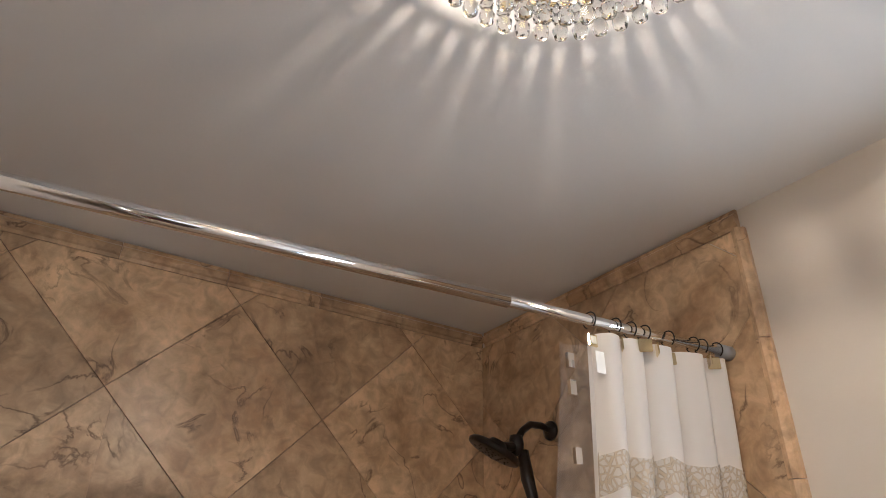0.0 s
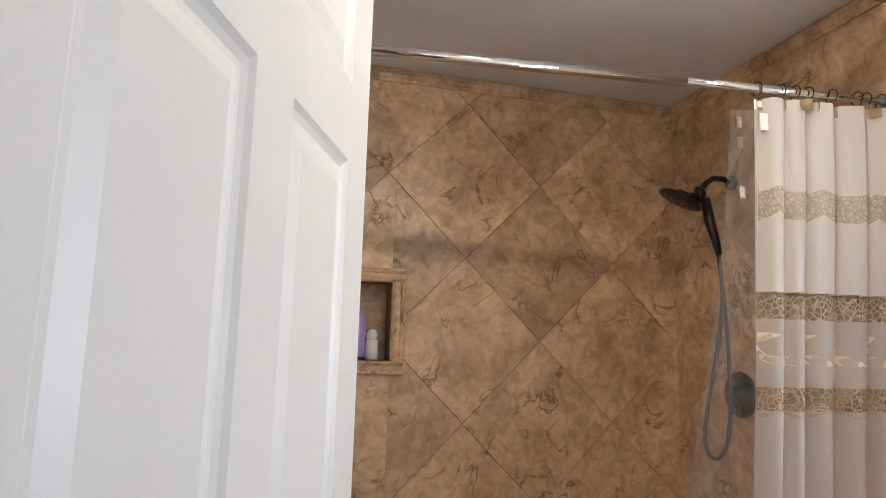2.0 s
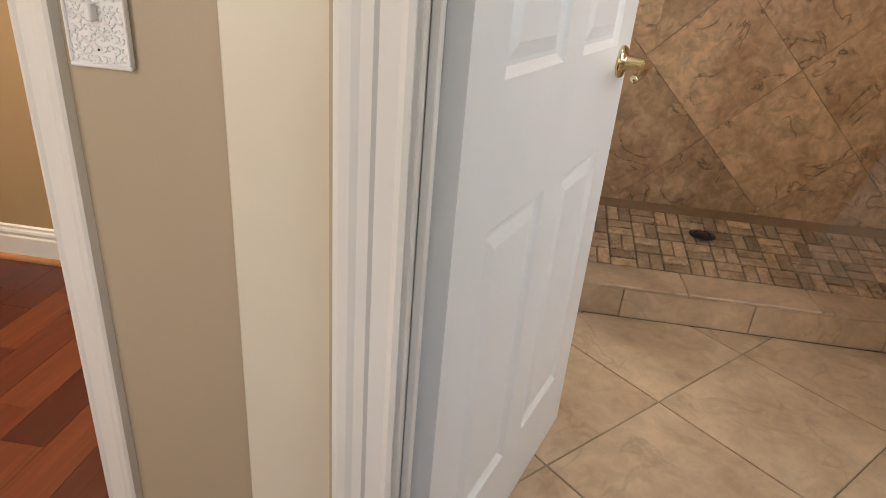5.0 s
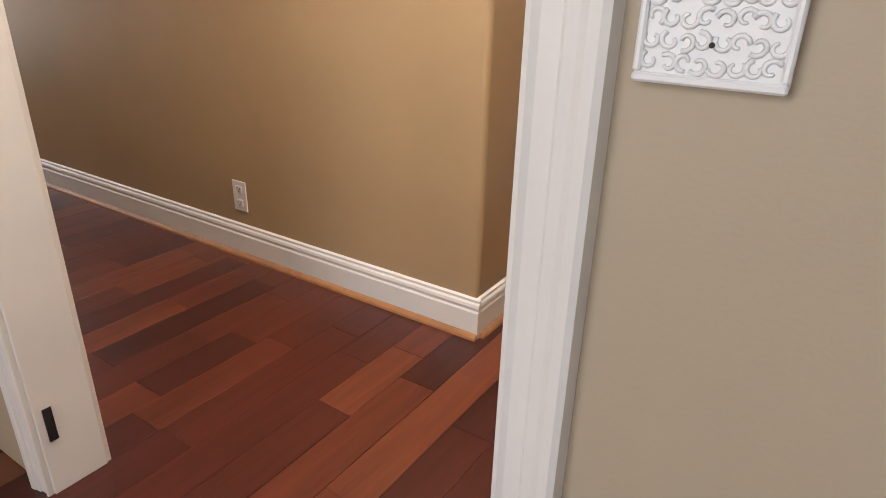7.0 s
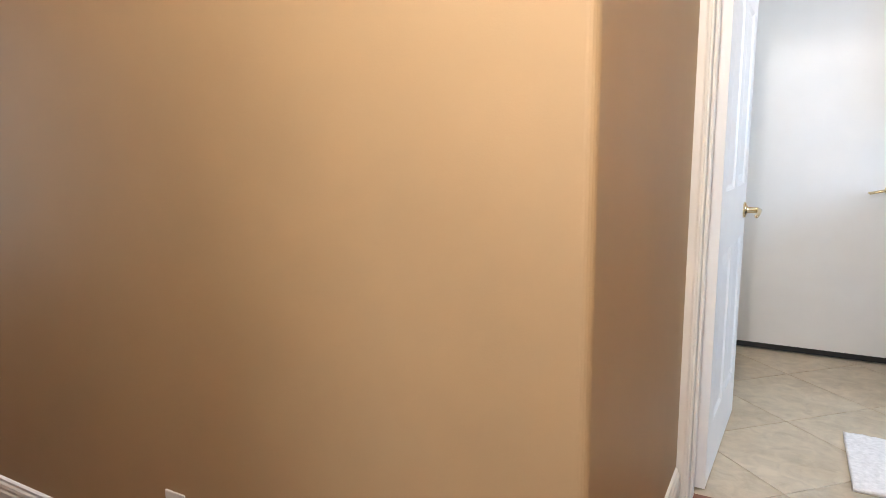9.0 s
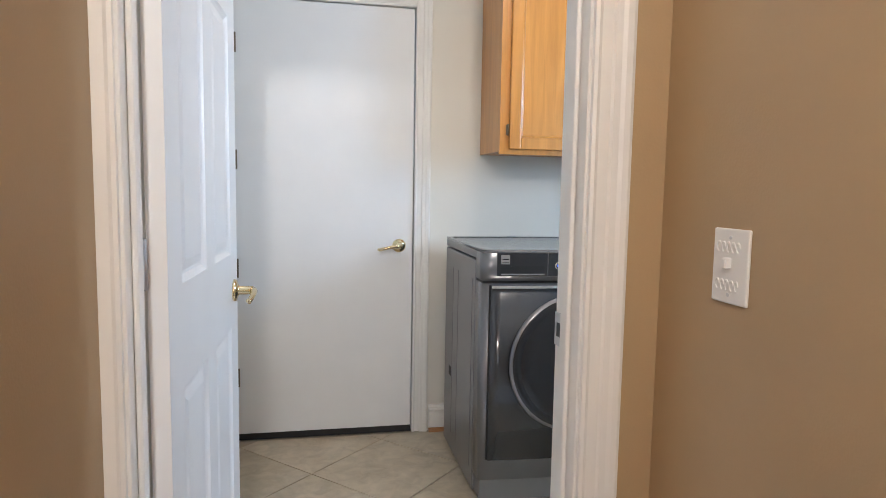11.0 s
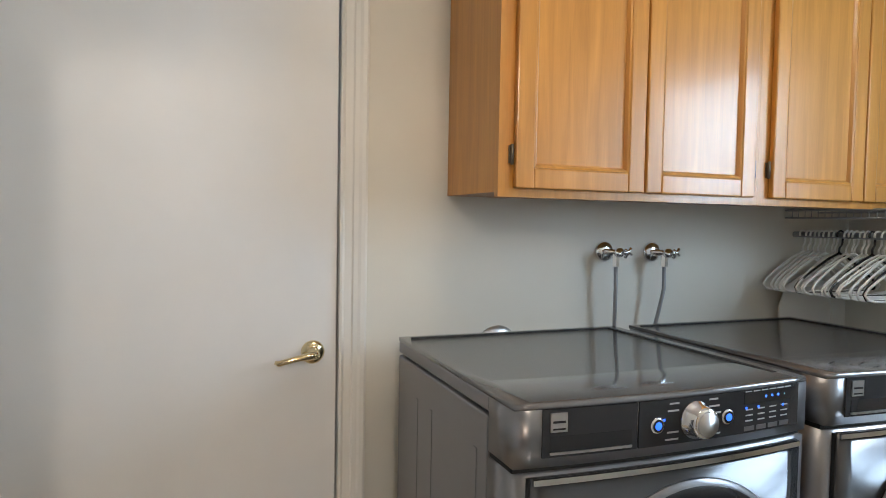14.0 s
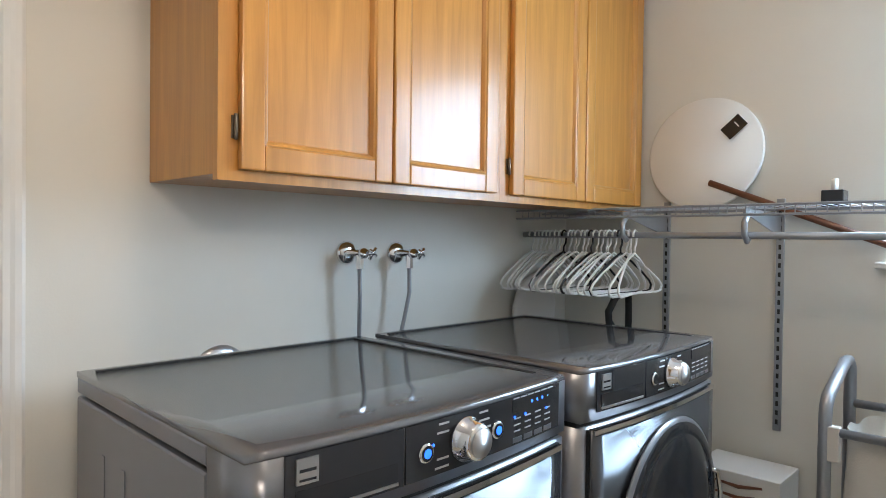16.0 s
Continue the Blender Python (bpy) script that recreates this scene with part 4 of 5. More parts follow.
# bathroom window
def window(name, x0, x1, y0, y1, z0, z1, label, mat):
    w = thing(name, label, "window")
    w["kind"] = "structure"
    xm = x0 + (x1 - x0) * 0.55
    for a in (boxed(xm, xm + 0.035, y0, y0 + 0.035, z0, z1), boxed(xm, xm + 0.035, y1 - 0.035, y1, z0, z1), boxed(xm, xm + 0.035, y0 + 0.035, y1 - 0.035, z0, z0 + 0.035), boxed(xm, xm + 0.035, y0 + 0.035, y1 - 0.035, z1 - 0.035, z1), boxed(xm, xm + 0.03, y0 + 0.035, y1 - 0.035, (z0 + z1) / 2 - 0.015, (z0 + z1) / 2 + 0.015)):
        part("window_frame", a, mat, w)
    for a, b in ((z0 + 0.035, (z0 + z1) / 2 - 0.015), ((z0 + z1) / 2 + 0.015, z1 - 0.035)):
        g = part("pane", boxed(xm + 0.012, xm + 0.016, y0 + 0.035, y1 - 0.035, a, b), M_GLASS, w)
        g.visible_shadow = False
    part("window_sill", boxed(x0 - 0.035, xm, y0 - 0.03, y1 + 0.03, z0 - 0.022, z0, bevel=0.004), M_TRIM, w)
    return w


window("window_bath", BX1, BX1 + 0.12, 0.25, 0.632, 1.0, 2.095, "bathroom window in a deep reveal, its frame coloured dark blue for backlit shade", M_BACKLIT)
window("window_laundry", LBX1, LBX1 + 0.12, 2.62, 3.20, 1.20, 2.034, "white framed laundry window with a sill", M_TRIM)

# waste bin by the curtain
bin_ = thing("waste_bin", "white round waste bin beside the shower curtain", "waste bin", (1.485, 1.19, 0.0))
part("body", lathe([(0, 0), (0.080, 0), (0.084, 0.01), (0.098, 0.40), (0.094, 0.405), (0, 0.405)], (0, 0, 0), "z", 28), M_PLASTIC, bin_, "", True)
part("rim", tube([(0.099 * math.cos(a), 0.099 * math.sin(a), 0.402) for a in [2 * math.pi * k / 28 for k in range(28)]], 0.004, 6, True), M_GREY, bin_, "thin grey rim", True)
part("lid", lathe([(0.094, 0.406), (0.090, 0.425), (0.06, 0.44), (0, 0.445)], (0, 0, 0), "z", 28), M_PLASTIC, bin_, "", True)

# door furniture on the jambs
sp = thing("strike_plate", "brass strike plate in the bathroom door jamb", "strike plate", (DX1, BY0 - 0.022, 0.955))
part("plate", boxed(-0.003, 0.0005, -0.021, 0.021, -0.034, 0.034, bevel=0.001), M_BRASS, sp)
part("latch_hole", boxed(-0.0036, -0.0025, -0.009, 0.009, -0.014, 0.014), M_BLACK, sp)
for z in (-0.025, 0.025):
    part("screw", lathe([(0, 0), (0.004, 0), (0.004, -0.0012), (0, -0.0014)], (-0.003, 0, z), "x", 10), M_HINGE, sp)
sp2 = thing("hinge_leaf", "dark metal hinge leaf on the white door jamb", "hinge", (GX0, TAN_Y + 0.024, 0.17))
part("plate", boxed(-0.0005, 0.003, -0.009, 0.009, -0.040, 0.040, bevel=0.001), M_BLACK, sp2)

# ---- vestibule and hall things ----
pl = thing("relief_plaque", "white cast metal plaque with scroll relief on the tan wall", "wall plaque", (-0.634, TAN_Y, 1.037))
part("backing", boxed(-0.044, 0.044, -0.009, 0, -0.064, 0.064, bevel=0.004, seg=2), M_DOOR, pl)
for x0, x1, z0, z1 in ((-0.044, 0.044, 0.058, 0.064), (-0.044, 0.044, -0.064, -0.058), (-0.044, -0.039, -0.058, 0.058), (0.039, 0.044, -0.058, 0.058)):
    part("rim", boxed(x0, x1, -0.0125, -0.008, z0, z1, bevel=0.0015), M_DOOR, pl)
rnd = random.Random(4)
for row in range(9):
    for col in range(4):
        for side in (-1, 1):
            cx, cz = side * (0.0055 + col * 0.0095) + rnd.uniform(-0.001, 0.001), -0.051 + row * 0.0127 + rnd.uniform(-0.001, 0.001)
            a0, turn_ = rnd.uniform(0, 6.28), rnd.choice((-1, 1)) * side
            pts = []
            for k in range(9):
                a = a0 * side + turn_ * k * 0.62
                r = 0.0058 * (1 - 0.075 * k)
                pts.append((cx + r * math.cos(a), -0.0095, cz + r * math.sin(a)))
            part("scroll", tube(pts, [0.0017] * 5 + [0.0015, 0.0014, 0.0013, 0.0010], 6), M_DOOR, pl, "", True)
part("toggle", boxed(-0.0045, 0.0045, -0.024, -0.008, -0.004, 0.020, bevel=0.002), M_DOOR, pl)
part("screw", lathe([(0, 0), (0.0018, 0), (0.0018, -0.001), (0, -0.001)], (0, -0.0105, -0.040), "y", 8), M_BLACK, pl)

wall_plate("wall_outlet", pose(-2.429, HY, 0.246), "white double wall outlet on the ochre wall", "outlet", 0.072, 0.118, [("socket", 0.027), ("socket", -0.027), ("screw", 0)])
sw = wall_plate("wall_switch_plate", pose(HX, 2.19, 1.09, 0, 0, -90), "white decorated switch plate on the ochre wall", "switch plate", 0.085, 0.118, [("screw", 0.045), ("screw", -0.045)])
part("toggle", boxed(-0.005, 0.005, -0.018, -0.005, -0.004, 0.014, bevel=0.002), M_PLASTIC, sw)
for k in range(10):
    pts = [(-0.026 + 0.0115 * (k % 5) + 0.004 * math.cos(a), -0.0075, (0.030 if k < 5 else -0.030) + 0.008 * math.sin(a)) for a in [i * 0.7 for i in range(8)]]
    part("scroll", tube(pts, 0.0014, 5), M_PLASTIC, sw)
th = thing("threshold", "dark wooden threshold strip under the laundry door", "threshold", (0, 0, 0))
th["kind"] = "structure"
part("strip", boxed(LX0, LX1, LY + 0.02, LY + 0.075, -0.002, 0.008, bevel=0.003), M_POLE, th)

# fixtures out of view, added over the fill lights of hall and laundry
def added_dome_lamp(at, label):
    d = thing("unseen_ceiling_lamp", label, "ceiling lamp", at)
    part("base", lathe([(0, 0), (0.15, 0), (0.15, -0.018), (0.14, -0.024), (0, -0.024)], (0, 0, 0), "z", 32), M_BRASS, d, "", True)
    part("shade_rim", lathe([(0.135, -0.024), (0.15, -0.028), (0.15, -0.04), (0.135, -0.044)], (0, 0, 0), "z", 32), M_PLASTIC, d, "", True)
    return d


added_dome_lamp((-1.30, 0.70, TOP), "unseen flush ceiling lamp with a brass base, added in the hall")
added_dome_lamp((-0.2, 3.2, TOP), "unseen flush ceiling lamp with a brass base, added in the laundry")

# ---- laundry things ----
WX = 1.56
LOW = 0.0                           # floor level before the group is set in place
before_laundry = set(bpy.data.objects)
def cabinet(name, x0, x1, label):
    y0, y1, z0, z1 = 3.994, LBY1, 1.362, 2.30
    c = thing(name, label, "wall cabinet", (x0, y0, z0), "oak wall cabinets")
    w, h, d = x1 - x0, z1 - z0, y1 - y0
    part("carcass", boxed(0, w, 0.019, d - 0.001, 0.012, h, bevel=0.001), M_OAK, c)
    ff = bmesh.new()
    for a in ((0, 0.045, 0, h), (w - 0.045, w, 0, h), (0.045, w - 0.045, 0, 0.04), (0.045, w - 0.045, h - 0.04, h), (w / 2 - 0.02, w / 2 + 0.02, 0.04, h - 0.04)):
        box(ff, a[0], a[1], 0, 0.0195, a[2], a[3])
    part("face_frame", ff, M_OAK, c)
    dw = (w - 0.045 - 0.030) / 2
    for k in range(2):
        dx = 0.040 + k * (dw + 0.006)
        dz0, dz1 = 0.022, h - 0.02
        door = part("door", bmesh.new(), M_OAK, c)
        bm = bmesh.new()
        st = 0.052
        for a in ((dx, dx + st, dz0, dz1), (dx + dw - st, dx + dw, dz0, dz1), (dx + st, dx + dw - st, dz0, dz0 + st), (dx + st, dx + dw - st, dz1 - st, dz1)):
            box(bm, a[0], a[1], -0.019, -0.001, a[2], a[3], bevel=0.004, seg=2)
        door.data = mesh_of("door", bm, M_OAK)
        bead = bmesh.new()
        prof = [(0, 0), (0, 0.016), (0.005, 0.014), (0.011, 0.006), (0.011, 0)]
        a0, a1, c0, c1 = dx + st, dx + dw - st, dz0 + st, dz1 - st
        moulding(bead, prof, (a0, -0.001, c0), (a0, -0.001, c1), (0, -1, 0), (1, 0, 0))
        moulding(bead, prof, (a1, -0.001, c0), (a1, -0.001, c1), (0, -1, 0), (-1, 0, 0))
        moulding(bead, prof, (a0, -0.001, c0), (a1, -0.001, c0), (0, -1, 0), (0, 0, 1))
        moulding(bead, prof, (a0, -0.001, c1), (a1, -0.001, c1), (0, -1, 0), (0, 0, -1))
        part("bead", bead, M_OAK, door)
        part("panel", boxed(a0, a1, -0.006, -0.001, c0, c1), M_OAK, door)
        hx = dx - 0.006 if k == 0 else dx + dw + 0.006
        for hz in (0.105, h - 0.12):
            hg = part("hinge", lathe([(0, -0.026), (0.0045, -0.025), (0.0045, 0.025), (0, 0.026)], (hx, -0.008, hz), "z", 8), M_HINGE, door, "small aged bronze hinge", True)
            part("hinge_plate", boxed(hx - 0.007 if k == 0 else hx - 0.002, hx + 0.002 if k == 0 else hx + 0.007, -0.004, 0.0002, hz - 0.022, hz + 0.022), M_HINGE, hg)
    return c


cabinet("wall_cabinet", -0.154, 0.698, "honey oak wall cabinet with two framed doors over the washer")
cabinet("wall_cabinet", 0.6985, 1.5505, "honey oak wall cabinet with two framed doors over the dryer")


def swoop(x0, x1, y, bulge, z, n=16):
    """Points of a front edge that bows outwards."""
    return [(x0 + (x1 - x0) * k / n, y - bulge * (1 - (2 * k / n - 1) ** 2), z) for k in range(n + 1)]


def bowed(x0, x1, z0, z1, yb, yf, bulge, n=16, round_top=0.0):
    """A block whose front face bows outwards; the front top edge can be rounded."""
    bm = bmesh.new()
    cols = []
    for k in range(n + 1):
        x = x0 + (x1 - x0) * k / n
        f = yf - bulge * (1 - (2 * k / n - 1) ** 2)
        pts = [(x, yb, z0), (x, f, z0)]
        if round_top:
            for a in range(7):
                t = math.pi / 2 * a / 6
                pts.append((x, f + round_top * (1 - math.cos(t)), z1 - round_top * (1 - math.sin(t))))
        else:
            pts.append((x, f, z1))
        pts.append((x, yb, z1))
        cols.append([bm.verts.new(p) for p in pts])
    m = len(cols[0])
    for c0, c1 in zip(cols, cols[1:]):
        for i in range(m):
            bm.faces.new((c0[i], c1[i], c1[(i + 1) % m], c0[(i + 1) % m]))
    bm.faces.new(cols[0])
    bm.faces.new(cols[-1][::-1])
    return bm


def laundry_machine(name, x0, label, lit):
    """Front loader: x 0..0.69 wide, front towards -y, top at 0.98."""
    W, YB, YF = 0.692, 4.20, 3.535
    m = thing(name, label, "washing machine", (x0, YF, 0.0), "front loading laundry machines")
    yb, B = YB - YF, 0.020
    part("side_panel", boxed(0, 0.018, 0.102, yb, LOW + 0.02, 0.938, bevel=0.006, seg=2), M_STEEL, m)
    part("side_panel", boxed(W - 0.018, W, 0.102, yb, LOW + 0.02, 0.938, bevel=0.006, seg=2), M_STEEL, m)
    for xs in (-0.0015, W - 0.0005):
        for ya, yc in ((0.15, 0.165), (0.40, 0.415), (0.50, 0.515)):
            part("rib", boxed(xs, xs + 0.002, ya, yc, 0.10, 0.86, bevel=0.0009), M_STEEL, m)
        part("vent_slot", boxed(xs - 0.0004, xs + 0.002, 0.52, 0.56, 0.36, 0.40), M_BLACK, m)
    part("back_panel", boxed(0.018, W - 0.018, yb - 0.02, yb - 0.001, LOW + 0.02, 0.968), M_STEEL, m)
    part("top", bowed(0, W, 0.9745, 0.985, yb, 0.0, B, 20, 0.008), M_STEELTOP, m, "glossy graphite top", True)
    for xs in (0.0005, W - 0.0185):
        part("lid_edge", boxed(xs, xs + 0.018, 0.102, yb - 0.001, 0.944, 0.9744, bevel=0.004, seg=2), M_STEEL, m)
    for xs in (W - 0.040,):
        part("groove", boxed(xs, xs + 0.012, 0.05, yb - 0.03, 0.9845, 0.9858), M_BLACK, m)
    part("groove", boxed(0.028, W - 0.028, yb - 0.030, yb - 0.018, 0.9845, 0.9858), M_BLACK, m)
    part("console", bowed(0.0, W, 0.872, 0.9735, 0.10, 0.0, B, 20), M_STEEL, m, "brushed graphite console", True)
    def front(x):
        return -B * (1 - (2 * x / W - 1) ** 2)
    def curved(xa, xb, za, zb, proud, deep=0.01, n=10):
        bm = bmesh.new()
        cs = []
        for k in range(n + 1):
            x = xa + (xb - xa) * k / n
            f = front(x) - proud
            cs.append([bm.verts.new(p) for p in ((x, f + deep, za), (x, f, za), (x, f, zb), (x, f + deep, zb))])
        for c0, c1 in zip(cs, cs[1:]):
            for i in range(4):
                bm.faces.new((c0[i], c1[i], c1[(i + 1) % 4], c0[(i + 1) % 4]))
        bm.faces.new(cs[0])
        bm.faces.new(cs[-1][::-1])
        return bm
    UP = 0.036
    def raised(xa, xb, za, zb, *rest):
        return curved(xa, xb, za + UP, zb + UP, *rest)
    part("drawer_front", raised(0.052, 0.242, 0.853, 0.938, 0.003), M_PANEL, m, "dark grey detergent drawer front")
    part("drawer_pull", raised(0.066, 0.230, 0.862, 0.890, 0.0042), M_DARK, m, "black recessed drawer pull")
    part("drawer_lip", raised(0.066, 0.230, 0.858, 0.8625, 0.006), M_BRUSH, m)
    pn = part("control_panel", raised(0.246, W - 0.030, 0.853, 0.938, 0.003), M_PANEL, m, "dark grey control panel")
    bd = part("badge", raised(0.066, 0.098, 0.898, 0.932, 0.0055, 0.004, 3), M_BRUSH, m, "small square silver badge")
    part("badge_mark", raised(0.070, 0.094, 0.914, 0.918, 0.0062, 0.002, 3), M_PANEL, bd)
    part("badge_mark", raised(0.070, 0.094, 0.902, 0.905, 0.0062, 0.002, 3), M_PANEL, bd)
    kx, kz = 0.372, 0.896 + UP
    kb = part("dial", lathe([(0, 0), (0.036, 0), (0.036, -0.008), (0.031, -0.012), (0.030, -0.030), (0.027, -0.036), (0, -0.037)], (kx, front(kx) - 0.002, kz), "y", 36), M_CHROME, m, "chrome cycle dial", True)
    part("dial_face", lathe([(0, 0), (0.024, 0), (0.023, -0.003), (0, -0.004)], (kx, front(kx) - 0.0385, kz), "y", 30), M_BRUSH, kb, "", True)
    for bx, mat in ((0.285, M_BLUE), (0.455, M_BLUE)):
        bt = part("button", lathe([(0, 0), (0.0155, 0), (0.0155, -0.003), (0.013, -0.0045), (0, -0.0045)], (bx, front(bx) - 0.003, kz - 0.004), "y", 20), M_CHROME, m, "round chrome rimmed button", True)
        part("button_face", lathe([(0, 0), (0.012, 0), (0.012, -0.0008), (0, -0.001)], (bx, front(bx) - 0.0072, kz - 0.004), "y", 18), M_DARK, bt)
        if lit:
            part("button_light", lathe([(0.0, 0), (0.0075, 0), (0.0075, -0.0005), (0, -0.0006)], (bx, front(bx) - 0.0082, kz - 0.004), "y", 14), mat, bt, "glowing blue symbol")
    for i in range(6):
        for side, xa in ((0, 0.300), (1, 0.408)):
            zz = 0.930 - i * 0.0135
            wdt = 0.022 + 0.008 * ((i * 7 + side * 3) % 3) / 2
            if abs(zz + UP - kz + 0.004) < 0.012 and side == 0:
                continue
            part("printed_bar", raised(xa + (0.035 - wdt if side == 0 else 0), xa + (0.035 if side == 0 else wdt), zz - 0.0016, zz + 0.0016, 0.0036, 0.001, 2), M_INK, pn)
    part("display", raised(0.500, W - 0.040, 0.911, 0.934, 0.0042, 0.003, 5), M_DARK, m, "black display strip")
    for i in range(4):
        for j in range(3):
            part("printed_bar", raised(0.505 + i * 0.034, 0.505 + i * 0.034 + 0.020, 0.898 - j * 0.011, 0.9005 - j * 0.011, 0.0036, 0.001, 2), M_INK, pn)
        part("touch_key", raised(0.502 + i * 0.034, 0.502 + i * 0.034 + 0.028, 0.857, 0.866, 0.0038, 0.001, 2), M_STEEL, pn)
    for i in range(6):
        part("printed_bar", raised(0.503 + i * 0.023, 0.503 + i * 0.023 + 0.018, 0.9345, 0.9365, 0.0036, 0.001, 2), M_INK, pn)
    if lit:
        for lx, lz in ((0.560, 0.9225), (0.578, 0.9225), (0.596, 0.9225), (0.505, 0.9035), (0.539, 0.9035), (0.300, 0.901), (0.612, 0.9)):
            part("indicator", lathe([(0, 0), (0.0028, 0), (0.0028, -0.0006), (0, -0.0007)], (lx, front(lx) - 0.0044, lz + UP), "y", 8), M_BLUE, pn, "tiny blue light")
        txt = bpy.data.curves.new("digits", "FONT")
        txt.body, txt.size, txt.extrude = "43", 0.017, 0.0003
        tob = new("digits_source", txt)
        dg = bpy.context.evaluated_depsgraph_get()
        dm = bpy.data.meshes.new_from_object(tob.evaluated_get(dg))
        bpy.data.objects.remove(tob)
        dm.materials.clear()
        dm.materials.append(M_LIGHTBLUE)
        d = new("digits", dm)
        d.parent = pn
        d.matrix_basis = pose(0.615, front(0.625) - 0.0050, 0.9165 + UP, 90, 0, 9)
        tagged(d, "glowing light blue digits 43")
    part("gap", bowed(0.004, W - 0.004, 0.8605, 0.8715, 0.10, 0.012, B, 16), M_BLACK, m)
    part("front_panel", bowed(0.0, W, 0.108, 0.860, 0.10, 0.004, B, 20), M_STEEL, m, "graphite front panel", True)
    dbm = curved(0.030, W - 0.030, 0.19, 0.855, 0.010, 0.02, 16)
    dr = part("door", dbm, M_STEELDARK, m, "glossy graphite door panel", True)
    part("door_trim", curved(0.032, W - 0.032, 0.845, 0.8555, 0.0135, 0.008, 16), M_CHROME, dr, "bright chrome trim along the door")
    for xa in (0.026, W - 0.032):
        part("door_gap", curved(xa, xa + 0.006, 0.19, 0.855, 0.003, 0.02, 2), M_BLACK, dr)
    cx, cz, yf = 0.362, 0.560, front(0.362) - 0.010
    rg = part("ring", lathe([(0.205, 0.004), (0.258, 0.002), (0.262, -0.006), (0.248, -0.016), (0.222, -0.019), (0.212, -0.012), (0.205, 0.004)], (cx, yf, cz), "y", 56), M_DARK, dr, "glossy black door ring", True)
    part("ring_rim", lathe([(0.249, -0.0150), (0.262, -0.0075), (0.2635, -0.0045), (0.2605, -0.006), (0.249, -0.0135)], (cx, yf, cz), "y", 56), M_STEEL, rg, "", True)
    part("glass", lathe([(0, -0.024), (0.10, -0.0235), (0.18, -0.021), (0.226, -0.0185), (0.230, -0.014), (0.230, 0.004), (0, 0.004)], (cx, yf, cz), "y", 48), M_DARK, dr, "dark glass door window", True)
    hx = cx + 0.232
    part("handle", tube([(hx - 0.012, yf - 0.012, cz + 0.085), (hx + 0.010, yf - 0.022, cz + 0.075), (hx + 0.022, yf - 0.026, cz + 0.02), (hx + 0.022, yf - 0.026, cz - 0.03), (hx + 0.008, yf - 0.022, cz - 0.085), (hx - 0.014, yf - 0.012, cz - 0.10)], 0.0065, 10), M_CHROME, dr, "curved chrome door handle", True)
    part("kick_plate", bowed(0.01, W - 0.01, LOW + 0.022, 0.105, 0.25, 0.018, B, 12), M_STEEL, m)
    for xs in (0.05, W - 0.05):
        for ys in (0.06, yb - 0.06):
            part("foot", lathe([(0, 0), (0.022, 0), (0.022, 0.012), (0.012, 0.024), (0, 0.024)], (xs, ys, LOW), "z", 12), M_BLACK, m)
    return m


laundry_machine("washing_machine", -0.339, "graphite front loading washer with lit blue controls", True)
laundry_machine("tumble_dryer", 0.412, "graphite front loading dryer beside the washer", False)


def tap(x, z, lab):
    """Wall valve with rose, body, cross handle and braided hose."""
    t = thing("water_valve", lab, "valve", (x, LBY1, z), "water valves over the machines")
    part("rose", lathe([(0, 0), (0.035, 0), (0.035, -0.004), (0.028, -0.012), (0.012, -0.016), (0, -0.016)], (0, 0, 0), "y", 24), M_CHROME, t, "", True)
    part("body", lathe([(0, 0), (0.011, 0), (0.011, -0.06), (0.015, -0.062), (0.015, -0.075), (0, -0.077)], (0, -0.012, 0), "y", 14), M_CHROME, t, "", True)
    h = part("cross_handle", tube([(0.022, -0.082, -0.018), (0.040, -0.088, 0.016)], 0.005, 8), M_CHROME, t, "", True)
    part("cross_bar", tube([(0.018, -0.086, 0.010), (0.044, -0.086, -0.008)], 0.005, 8), M_CHROME, h, "", True)
    part("stem", tube([(0, -0.07, 0), (0.034, -0.085, 0)], 0.008, 8), M_CHROME, t, "", True)
    part("nut", tube([(0, -0.065, -0.005), (0, -0.065, -0.045)], 0.012, 6), M_CHROME, t)
    end = 0.012 if x < 0.5 else -0.035
    part("hose", tube([(0, -0.065, -0.04), (0.002, -0.065, -0.12), (end * 0.4, -0.06, -0.20), (end, -0.05, -0.30), (end, -0.05, -0.45)], 0.0065, 10), M_GREY, t, "grey braided hose", True)
    return t


tap(0.407, 1.209, "chrome wall valve with a grey hose")
tap(0.600, 1.207, "chrome wall valve with a curved grey hose")
duct = thing("dryer_duct", "silver ribbed duct collar on the wall behind the washer", "duct", (0.02, LBY1, 0.905))
for k in range(5):
    part("rib", lathe([(0.050, 0), (0.056, -0.006), (0.050, -0.012)], (0, -0.012 * k, 0), "y", 28), M_BRUSH, duct, "", True)
part("rose", lathe([(0.048, 0), (0.075, 0), (0.074, -0.005), (0.05, -0.008)], (0, 0, 0), "y", 28), M_BRUSH, duct, "", True)

# wire shelf on the side wall with brackets, rod and hangers
SX0, SX1, SY0, SY1, SZ = 1.205, WX - 0.02, 2.62, LBY1 - 0.01, 1.362
shelf = thing("wire_shelf", "grey coated wire shelf on wall brackets", "wire shelf", (0, 0, 0))
for x, z, r in ((SX0, SZ, 0.004), (SX0, SZ - 0.028, 0.004), (SX1, SZ, 0.004), ((SX0 + SX1) / 2, SZ - 0.005, 0.003)):
    part("long_wire", tube([(x, SY0, z), (x, SY1, z)], r, 6), M_GREY, shelf)
